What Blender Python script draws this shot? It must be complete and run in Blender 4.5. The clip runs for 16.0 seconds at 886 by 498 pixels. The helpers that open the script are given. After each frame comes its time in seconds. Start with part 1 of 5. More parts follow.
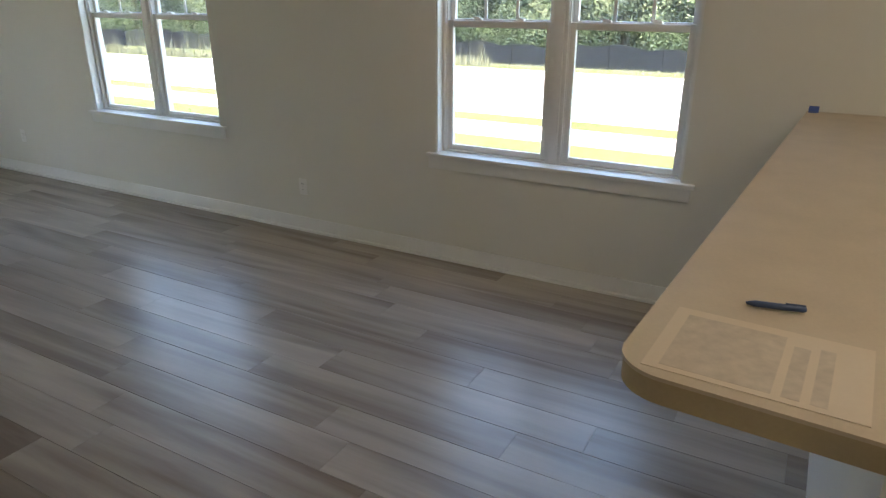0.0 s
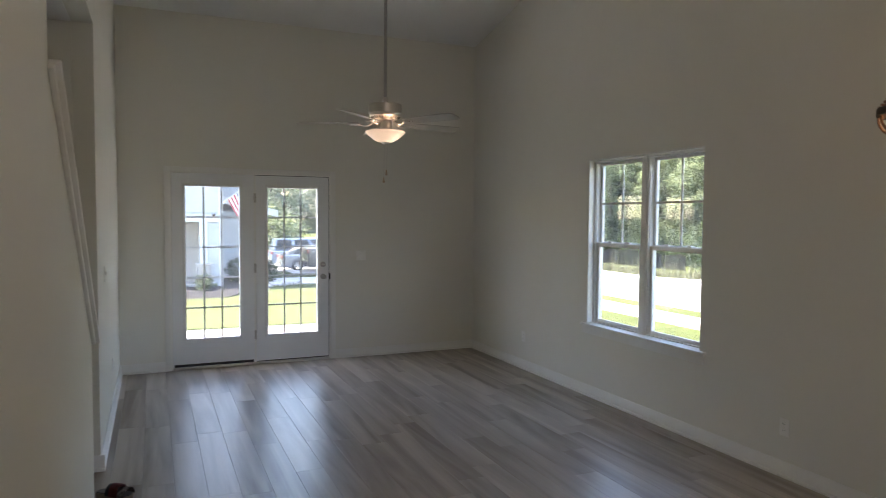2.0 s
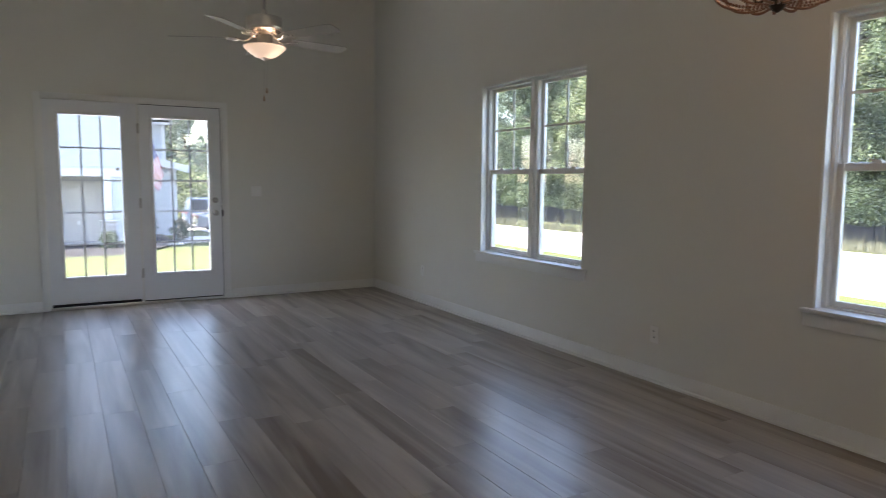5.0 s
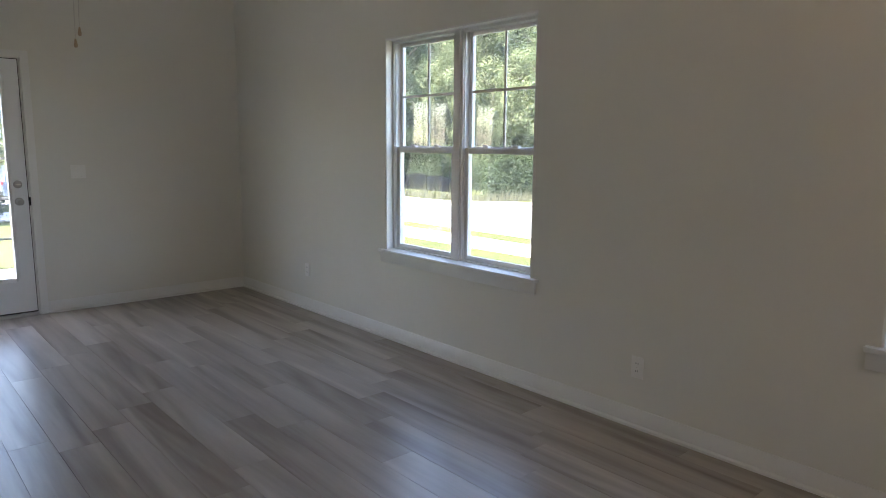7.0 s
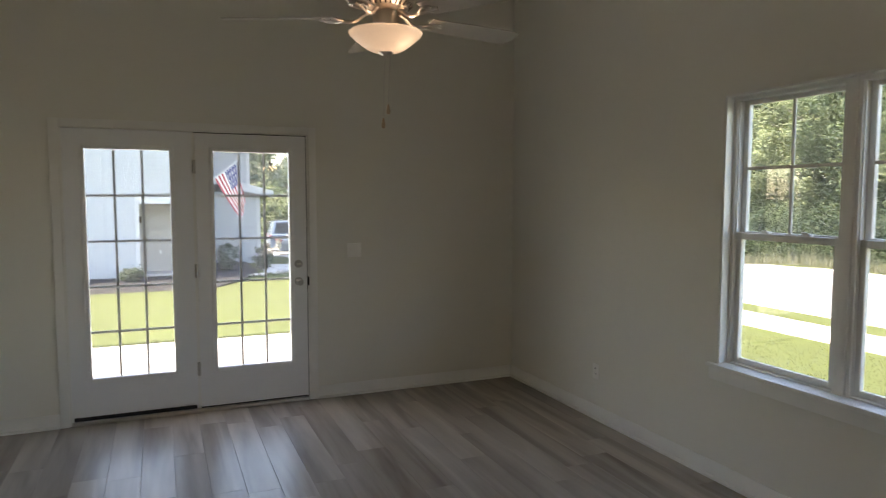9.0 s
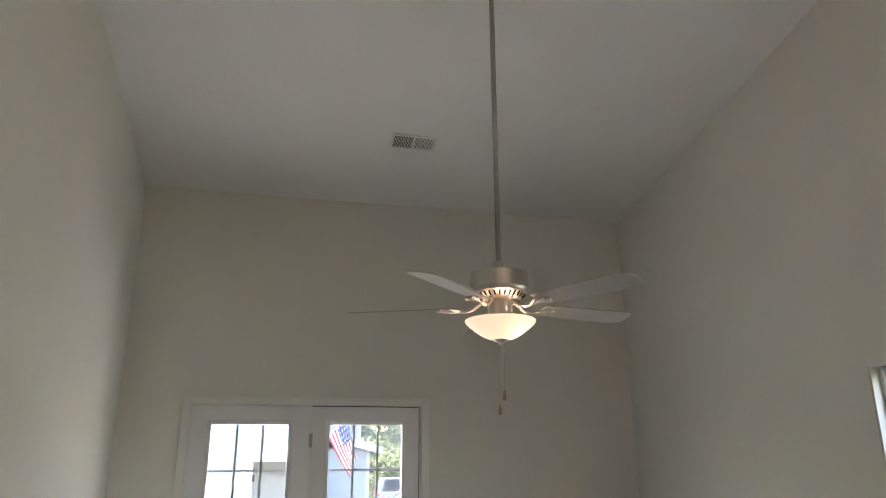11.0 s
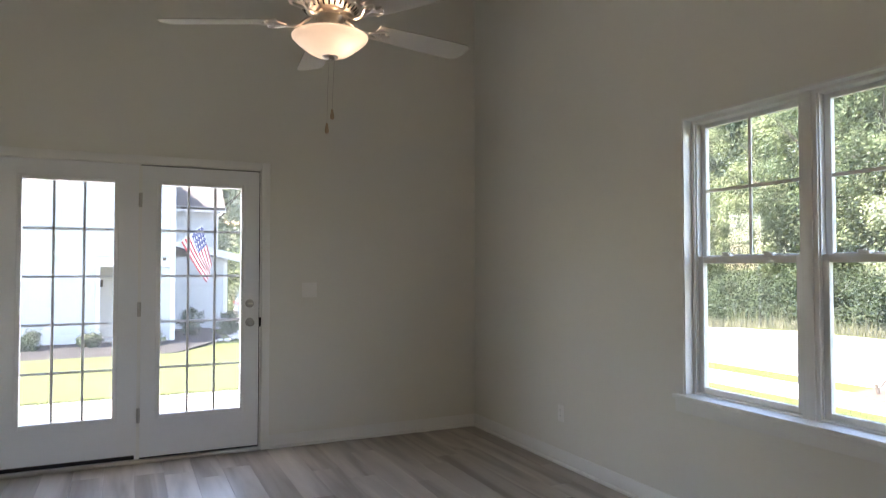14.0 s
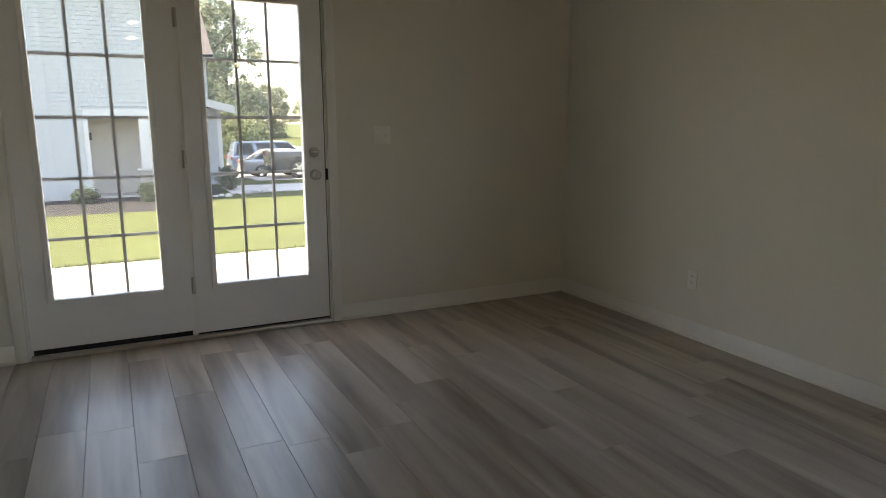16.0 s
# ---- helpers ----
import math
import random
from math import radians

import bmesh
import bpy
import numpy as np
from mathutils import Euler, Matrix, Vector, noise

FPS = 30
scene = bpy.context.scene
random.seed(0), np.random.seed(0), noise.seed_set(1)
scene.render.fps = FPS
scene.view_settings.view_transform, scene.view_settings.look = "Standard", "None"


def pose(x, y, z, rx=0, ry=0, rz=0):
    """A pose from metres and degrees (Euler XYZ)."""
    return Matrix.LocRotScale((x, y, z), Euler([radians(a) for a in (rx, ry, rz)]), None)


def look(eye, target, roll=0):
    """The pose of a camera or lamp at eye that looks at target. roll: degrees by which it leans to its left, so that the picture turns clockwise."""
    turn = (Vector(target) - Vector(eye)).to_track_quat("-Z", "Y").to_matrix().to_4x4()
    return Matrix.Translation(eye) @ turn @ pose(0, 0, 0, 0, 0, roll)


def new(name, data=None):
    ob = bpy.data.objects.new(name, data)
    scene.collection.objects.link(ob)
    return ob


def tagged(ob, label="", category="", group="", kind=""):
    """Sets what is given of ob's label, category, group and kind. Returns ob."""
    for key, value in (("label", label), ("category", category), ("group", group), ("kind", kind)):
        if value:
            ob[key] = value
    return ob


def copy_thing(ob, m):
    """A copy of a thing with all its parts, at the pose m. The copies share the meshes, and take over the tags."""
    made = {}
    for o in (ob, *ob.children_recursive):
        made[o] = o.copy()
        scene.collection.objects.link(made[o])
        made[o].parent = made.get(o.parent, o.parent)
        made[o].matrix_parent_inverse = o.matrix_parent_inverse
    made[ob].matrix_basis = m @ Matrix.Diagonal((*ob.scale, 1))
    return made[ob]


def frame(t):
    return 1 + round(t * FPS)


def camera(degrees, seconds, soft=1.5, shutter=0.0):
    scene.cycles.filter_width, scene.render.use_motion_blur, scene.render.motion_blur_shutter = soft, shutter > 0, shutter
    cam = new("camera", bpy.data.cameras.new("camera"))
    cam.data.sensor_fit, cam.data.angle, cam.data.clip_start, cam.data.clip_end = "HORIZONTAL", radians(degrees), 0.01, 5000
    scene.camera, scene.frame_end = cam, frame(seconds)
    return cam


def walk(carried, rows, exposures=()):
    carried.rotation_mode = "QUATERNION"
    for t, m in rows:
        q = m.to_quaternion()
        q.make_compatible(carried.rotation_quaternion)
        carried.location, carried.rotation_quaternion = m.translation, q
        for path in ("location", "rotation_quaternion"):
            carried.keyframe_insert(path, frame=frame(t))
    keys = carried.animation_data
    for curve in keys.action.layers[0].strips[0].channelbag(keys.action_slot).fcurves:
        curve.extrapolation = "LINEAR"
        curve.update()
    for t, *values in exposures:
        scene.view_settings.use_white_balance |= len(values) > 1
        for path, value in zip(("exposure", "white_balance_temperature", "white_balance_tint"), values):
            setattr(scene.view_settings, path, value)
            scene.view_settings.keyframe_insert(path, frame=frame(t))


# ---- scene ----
cam = camera(67.0, 16.0, soft=0.95, shutter=0.15)
PATH = [
    (0, (-3.415, -7.592, 1.558), (-1.786, -6.674, 0.846), -0.00),
    (0.5, (-3.447, -7.550, 1.627), (-1.905, -6.394, 1.096), -0.20),
    (1, (-3.539, -7.506, 1.651), (-2.161, -6.092, 1.330), -0.00),
    (1.5, (-3.607, -7.524, 1.639), (-2.492, -5.873, 1.474), 0.35),
    (2, (-3.692, -7.566, 1.651), (-2.897, -5.732, 1.554), 0.40),
    (2.5, (-3.699, -7.543, 1.610), (-3.178, -5.614, 1.536), 0.40),
    (3, (-3.691, -7.513, 1.562), (-3.296, -5.554, 1.490), 0.35),
    (3.5, (-3.631, -7.534, 1.481), (-3.276, -5.569, 1.389), 0.35),
    (4, (-3.545, -7.580, 1.425), (-3.176, -5.620, 1.289), 0.30),
    (4.5, (-3.459, -7.681, 1.347), (-2.877, -5.774, 1.182), 0.45),
    (5, (-3.375, -7.656, 1.320), (-2.391, -5.925, 1.118), 0.40),
    (5.2, (-3.369, -7.564, 1.304), (-2.239, -5.928, 1.092), 0.55),
    (7.3, (-2.867, -6.181, 1.466), (-1.552, -4.704, 1.160), 0.49),
    (7.5, (-2.837, -6.064, 1.484), (-1.554, -4.559, 1.187), 0.28),
    (8, (-2.853, -5.765, 1.513), (-1.652, -4.189, 1.240), 0.31),
    (8.5, (-2.884, -5.475, 1.528), (-1.825, -3.797, 1.282), 0.04),
    (9, (-2.907, -5.266, 1.619), (-2.129, -3.430, 1.464), 0.04),
    (9.5, (-2.960, -5.244, 1.738), (-2.438, -3.313, 1.773), -0.30),
    (11.8, (-2.874, -5.269, 1.779), (-2.404, -3.454, 2.473), 0.00),
    (12, (-2.843, -5.267, 1.767), (-2.292, -3.478, 2.468), 0.00),
    (12.5, (-2.795, -5.262, 1.709), (-2.031, -3.553, 2.412), -0.15),
    (13, (-2.773, -5.223, 1.593), (-1.949, -3.527, 2.260), -0.15),
    (13.5, (-2.756, -5.196, 1.466), (-1.901, -3.434, 1.871), -0.15),
    (14, (-2.741, -5.164, 1.360), (-1.889, -3.356, 1.417), 0.00),
    (14.5, (-2.875, -5.024, 1.286), (-2.101, -3.192, 1.077), 0.00),
    (15, (-3.037, -4.768, 1.274), (-2.305, -2.935, 0.948), 0.15),
    (15.5, (-3.040, -4.428, 1.278), (-2.292, -2.607, 0.920), -0.05),
    (16, (-3.048, -4.089, 1.275), (-2.176, -2.329, 0.902), -0.10),
]
# seconds, stops, white balance and tint of the clip's own automatic camera
EXPOSURES = [
    (0, 3.82, 7250, 13),
    (0.6, 3.44, 7050, 15),
    (1, 3.35, 7250, 17),
    (2, 3.46, 7200, 19),
    (3.5, 3.46, 6900, 20),
    (5, 3.44, 6950, 20),
    (7.5, 3.67, 7000, 19),
    (8.5, 3.25, 7300, 20),
    (9, 3.07, 8150, 18),
    (9.7, 3.11, 8400, 18),
    (11.8, 4.26, 6450, 20),
    (13, 4.32, 6250, 21),
    (13.6, 4.08, 6650, 20),
    (14, 3.67, 7450, 20),
    (14.5, 3.17, 8000, 18),
    (15, 3.00, 8400, 18),
    (16, 2.88, 8700, 17),
]
walk(cam, [(t, look(eye, target, roll)) for t, eye, target, roll in PATH],
     exposures=EXPOSURES)

# ---------------------------------------------------------------- world and sun
world = bpy.data.worlds.new("sky")
scene.world = world
world.use_nodes = True
wn = world.node_tree
sky = wn.nodes.new("ShaderNodeTexSky")
sky.sky_type = "NISHITA"
sky.sun_disc = False
sky.sun_elevation = radians(58)
sky.sun_rotation = radians(-80)
wn.nodes["Background"].inputs["Strength"].default_value = 0.15
wn.links.new(sky.outputs[0], wn.nodes["Background"].inputs["Color"])
sun = new("sun", bpy.data.lights.new("sun", "SUN"))
sun.data.energy = 4.0
sun.data.angle = radians(0.6)
sun.data.color = (1.0, 0.965, 0.91)
sun.matrix_world = look((-5.0, 0.75, 8.6), (0, 0, 0))


# ---------------------------------------------------------------- materials
def mat(name, color, rough=0.6, metal=0.0, scale=8.0, amount=0.12, fine=60.0, bump=0.05, stretch=(1, 1, 1), coords="Object",
        island=0.0, random_ob=0.0, spec=0.5, emit=None, emit_strength=0.0):
    """A surface with two scales of noise in its colour and relief."""
    m = bpy.data.materials.new(name)
    m.use_nodes = True
    nt = m.node_tree
    n, k = nt.nodes, nt.links
    p = n["Principled BSDF"]
    p.inputs["Roughness"].default_value = rough
    p.inputs["Metallic"].default_value = metal
    p.inputs["Specular IOR Level"].default_value = spec
    tc = n.new("ShaderNodeTexCoord")
    mp = n.new("ShaderNodeMapping")
    mp.inputs["Scale"].default_value = stretch
    k.new(tc.outputs[coords], mp.inputs[0])
    big, small = n.new("ShaderNodeTexNoise"), n.new("ShaderNodeTexNoise")
    big.inputs["Scale"].default_value, big.inputs["Detail"].default_value = scale, 4
    small.inputs["Scale"].default_value, small.inputs["Detail"].default_value = fine, 3
    k.new(mp.outputs[0], big.inputs[0])
    k.new(mp.outputs[0], small.inputs[0])
    add = n.new("ShaderNodeMath")
    add.operation = "MULTIPLY_ADD"
    k.new(small.outputs[0], add.inputs[0])
    add.inputs[1].default_value = 0.5
    k.new(big.outputs[0], add.inputs[2])
    value = add.outputs[0]
    for amount_, socket in ((island, ("ShaderNodeNewGeometry", "Random Per Island")), (random_ob, ("ShaderNodeObjectInfo", "Random"))):
        if amount_:
            src = n.new(socket[0])
            mul = n.new("ShaderNodeMath")
            mul.operation = "MULTIPLY_ADD"
            k.new(src.outputs[socket[1]], mul.inputs[0])
            mul.inputs[1].default_value = amount_
            k.new(value, mul.inputs[2])
            value = mul.outputs[0]
    ramp = n.new("ShaderNodeMapRange")
    ramp.inputs[1].default_value, ramp.inputs[2].default_value = 0.35, 1.15 + island + random_ob
    ramp.inputs[3].default_value, ramp.inputs[4].default_value = 1 - amount, 1 + amount
    k.new(value, ramp.inputs[0])
    mix = n.new("ShaderNodeVectorMath")
    mix.operation = "SCALE"
    mix.inputs[0].default_value = color
    k.new(ramp.outputs[0], mix.inputs["Scale"])
    k.new(mix.outputs[0], p.inputs["Base Color"])
    if bump:
        b = n.new("ShaderNodeBump")
        b.inputs["Strength"].default_value = bump
        b.inputs["Distance"].default_value = 0.01
        k.new(add.outputs[0], b.inputs["Height"])
        k.new(b.outputs[0], p.inputs["Normal"])
    if emit:
        p.inputs["Emission Color"].default_value = (*emit, 1)
        p.inputs["Emission Strength"].default_value = emit_strength
    return m


WALL = mat("wall_paint", (0.765, 0.752, 0.690), 0.85, scale=1.2, amount=0.03, fine=220, bump=0.04, spec=0.25)
CEIL = mat("ceiling_paint", (0.85, 0.85, 0.83), 0.9, scale=1.5, amount=0.03, fine=150, bump=0.08, spec=0.2)
TRIM = mat("trim_paint", (0.80, 0.795, 0.765), 0.34, scale=3, amount=0.03, fine=90, bump=0.012)
VINYL = mat("window_vinyl", (0.82, 0.815, 0.785), 0.4, scale=4, amount=0.02, fine=120, bump=0.0)
DOORPAINT = mat("door_paint", (0.80, 0.81, 0.82), 0.45, scale=3, amount=0.03, fine=90, bump=0.02)
GRID = mat("grid_bar", (0.42, 0.42, 0.42), 0.5, scale=6, amount=0.05, bump=0.0)
NICKEL = mat("brushed_nickel", (0.63, 0.60, 0.56), 0.28, 1.0, scale=20, amount=0.08, fine=200, bump=0.02)
RODMETAL = mat("rod_nickel", (0.42, 0.41, 0.40), 0.5, 0.5, scale=20, amount=0.06, bump=0.0)
BLADE = mat("fan_blade", (0.55, 0.52, 0.48), 0.45, scale=6, amount=0.10, fine=80, bump=0.01)
BRONZE = mat("dark_bronze", (0.055, 0.038, 0.028), 0.45, 0.7, scale=25, amount=0.25, bump=0.03)
BEAD = mat("wood_bead", (0.21, 0.10, 0.058), 0.30, scale=40, amount=0.2, fine=200, bump=0.02, island=0.5)
FOB = mat("pale_wood_fob", (0.50, 0.37, 0.25), 0.4, scale=40, amount=0.15, fine=200, bump=0.02)
HINGE = mat("satin_hinge", (0.52, 0.50, 0.47), 0.45, 0.3, scale=20, amount=0.08, bump=0.0)
RUBBER = mat("black_rubber", (0.02, 0.02, 0.022), 0.7, scale=30, amount=0.2)
BLACK = mat("dark_slot", (0.015, 0.015, 0.015), 0.8, scale=30, amount=0.2, bump=0.0)
PLATE = mat("plate_plastic", (0.84, 0.83, 0.79), 0.4, scale=20, amount=0.02, bump=0.0)
LAMINATE = mat("laminate", (0.56, 0.465, 0.35), 0.42, scale=9, amount=0.10, fine=160, bump=0.01)
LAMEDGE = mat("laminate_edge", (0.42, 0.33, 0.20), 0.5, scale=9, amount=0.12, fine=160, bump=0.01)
PAPER = mat("paper", (0.68, 0.58, 0.46), 0.8, scale=5, amount=0.04, fine=90, bump=0.01)
INK = mat("ink", (0.57, 0.49, 0.40), 0.8, scale=30, amount=0.15, bump=0.0)
BLUE = mat("blue_plastic", (0.045, 0.085, 0.19), 0.35, scale=30, amount=0.1, bump=0.0)
TAPE = mat("blue_tape", (0.08, 0.14, 0.42), 0.7, scale=40, amount=0.1)
THERMO = mat("thermostat_plastic", (0.50, 0.455, 0.41), 0.5, scale=20, amount=0.03, bump=0.0)
LCD = mat("lcd", (0.13, 0.14, 0.135), 0.2, scale=30, amount=0.1, bump=0.0)
SOLE = mat("shoe_sole", (0.24, 0.20, 0.165), 0.7, scale=30, amount=0.2)
STRAPRED = mat("shoe_red", (0.15, 0.035, 0.04), 0.5, scale=60, amount=0.4)
STRAPDARK = mat("shoe_dark", (0.05, 0.045, 0.055), 0.3, scale=60, amount=0.3)
STRAPSILVER = mat("shoe_silver", (0.34, 0.32, 0.31), 0.25, 0.8, scale=60, amount=0.3)

CONCRETE = mat("concrete", (0.40, 0.39, 0.38), 0.9, scale=0.8, amount=0.08, fine=40, bump=0.1)
ROADTOP = mat("road_surface", (0.125, 0.125, 0.13), 0.9, scale=0.5, amount=0.08, fine=30, bump=0.1)
GRASS = mat("grass", (0.056, 0.068, 0.024), 0.95, scale=0.7, amount=0.30, fine=18, bump=0.3, spec=0.1)
BLADES = mat("grass_blades", (0.062, 0.076, 0.027), 0.8, scale=1, amount=0.3, island=0.6, bump=0.0, spec=0.2)
DRYGRASS = mat("tall_grass", (0.105, 0.108, 0.072), 0.85, scale=0.6, amount=0.35, island=0.7, bump=0.0, spec=0.2)
MULCH = mat("mulch", (0.023, 0.023, 0.025), 0.95, scale=3, amount=0.35, fine=35, bump=0.6, spec=0.1)
REDMULCH = mat("bark_mulch", (0.062, 0.044, 0.037), 0.95, scale=4, amount=0.35, fine=40, bump=0.6)
SIDING = mat("white_siding", (0.37, 0.395, 0.415), 0.6, scale=0.6, amount=0.04, fine=30, bump=0.03)
HTRIM = mat("house_trim", (0.50, 0.51, 0.52), 0.6, scale=2, amount=0.03, bump=0.0)
STUCCO = mat("beige_wall", (0.56, 0.53, 0.49), 0.8, scale=2, amount=0.05, fine=60, bump=0.1)
SHINGLE = mat("shingle", (0.062, 0.056, 0.060), 0.9, scale=3, amount=0.3, fine=25, bump=0.3, random_ob=0.6)
STONE = mat("stone", (0.30, 0.29, 0.28), 0.85, scale=5, amount=0.25, fine=40, bump=0.4, random_ob=0.6)
BARK = mat("bark", (0.075, 0.062, 0.052), 0.95, scale=6, amount=0.3, fine=40, bump=0.6, stretch=(1, 1, 0.25))
SILT = mat("silt_fence", (0.0045, 0.0055, 0.0075), 0.95, scale=4, amount=0.25, bump=0.1, spec=0.05)
CARBLUE = mat("car_blue", (0.13, 0.18, 0.26), 0.25, 0.4, scale=3, amount=0.03, bump=0.0)
CARSILVER = mat("car_silver", (0.34, 0.35, 0.37), 0.25, 0.5, scale=3, amount=0.03, bump=0.0)
CARGREY = mat("car_grey", (0.075, 0.08, 0.09), 0.25, 0.4, scale=3, amount=0.03, bump=0.0)
CARGLASS = mat("car_glass", (0.02, 0.025, 0.03), 0.08, scale=3, amount=0.1, bump=0.0)
TAIL = mat("tail_light", (0.22, 0.015, 0.015), 0.2, scale=30, amount=0.1, bump=0.0)
RIM = mat("wheel_rim", (0.5, 0.5, 0.5), 0.3, 0.9, scale=30, amount=0.1, bump=0.0)
FLAGRED = mat("flag_red", (0.26, 0.014, 0.022), 0.8, scale=20, amount=0.1)
FLAGWHITE = mat("flag_white", (0.46, 0.46, 0.46), 0.8, scale=20, amount=0.05)
FLAGBLUE = mat("flag_blue", (0.012, 0.022, 0.10), 0.8, scale=20, amount=0.1)
BOWL = mat("frosted_glass_bowl", (0.80, 0.68, 0.55), 0.35, scale=6, amount=0.06, bump=0.0, emit=(1.0, 0.79, 0.61), emit_strength=0.044)
SHADE = mat("lit_shade", (0.85, 0.8, 0.7), 0.4, scale=10, amount=0.02, bump=0.0, emit=(1.0, 0.91, 0.80), emit_strength=2.9)
BULB = mat("lit_bulb", (0.9, 0.8, 0.65), 0.3, scale=10, amount=0.02, bump=0.0, emit=(1.0, 0.64, 0.34), emit_strength=5.5)


def let_light_through(m, share, color):
    """Adds a share of light that passes from the far side."""
    n, k = m.node_tree.nodes, m.node_tree.links
    tr, mx = n.new("ShaderNodeBsdfTranslucent"), n.new("ShaderNodeMixShader")
    tr.inputs[0].default_value = (*color, 1)
    mx.inputs[0].default_value = share
    k.new(n["Principled BSDF"].outputs[0], mx.inputs[1])
    k.new(tr.outputs[0], mx.inputs[2])
    k.new(mx.outputs[0], n["Material Output"].inputs[0])


let_light_through(BOWL, 0.07, (0.95, 0.85, 0.70))


def leaf_mat(name, color, amount=0.5):
    m = mat(name, color, 0.55, scale=0.55, amount=amount, fine=2.4, bump=0.0, island=0.22, spec=0.15)
    n = m.node_tree.nodes
    tone = n["Map Range"]
    # narrow range: patchy tone also paints sunlit masses and shaded gaps into the crowns
    tone.inputs[1].default_value, tone.inputs[2].default_value = 0.66, 1.10
    let_light_through(m, 0.3, (color[0] * 1.2, color[1] * 1.35, color[2]))
    return m


LEAF = leaf_mat("leaves_green", (0.080, 0.108, 0.060), 0.62)
LEAFLIGHT = leaf_mat("leaves_light", (0.130, 0.156, 0.086), 0.55)
LEAFDARK = leaf_mat("leaves_dark", (0.058, 0.086, 0.062), 0.55)
# pale leaves: bright haze mixed into the colour of distant trees; young tree shares it
LEAFFAR = leaf_mat("leaves_pale_haze", (0.22, 0.24, 0.185), 0.22)
# undergrowth green, darkened to hold the shade beneath the trees
UNDERSHADE = leaf_mat("leaves_shaded", (0.034, 0.050, 0.027), 0.5)
SHRUB = leaf_mat("leaves_shrub", (0.050, 0.070, 0.042))


def glass_mat(name, tint):
    """Clear pane with a thin film of dust: mostly see-through, with a mirror image that grows at a flat angle."""
    m = bpy.data.materials.new(name)
    m.use_nodes = True
    n, k = m.node_tree.nodes, m.node_tree.links
    n.remove(n["Principled BSDF"])
    t, g, f, mx = (n.new("ShaderNode" + s) for s in ("BsdfTransparent", "BsdfGlossy", "LayerWeight", "MixShader"))
    t.inputs[0].default_value = (*tint, 1)
    g.inputs["Roughness"].default_value = 0.0
    f.inputs["Blend"].default_value = 0.5
    power, share = n.new("ShaderNodeMath"), n.new("ShaderNodeMath")
    power.operation, share.operation = "POWER", "MULTIPLY_ADD"
    power.inputs[1].default_value = 5.0
    share.inputs[1].default_value, share.inputs[2].default_value = 0.9, 0.045
    k.new(f.outputs["Facing"], power.inputs[0])
    k.new(power.outputs[0], share.inputs[0])
    k.new(share.outputs[0], mx.inputs[0])
    k.new(t.outputs[0], mx.inputs[1])
    k.new(g.outputs[0], mx.inputs[2])
    dust, film = n.new("ShaderNodeBsdfTranslucent"), n.new("ShaderNodeMixShader")
    dust.inputs[0].default_value = (0.8, 0.8, 0.8, 1)
    film.inputs[0].default_value = 0.022
    k.new(mx.outputs[0], film.inputs[1])
    k.new(dust.outputs[0], film.inputs[2])
    k.new(film.outputs[0], n["Material Output"].inputs[0])
    return m


GLASS = glass_mat("window_glass", (0.96, 0.98, 0.97))


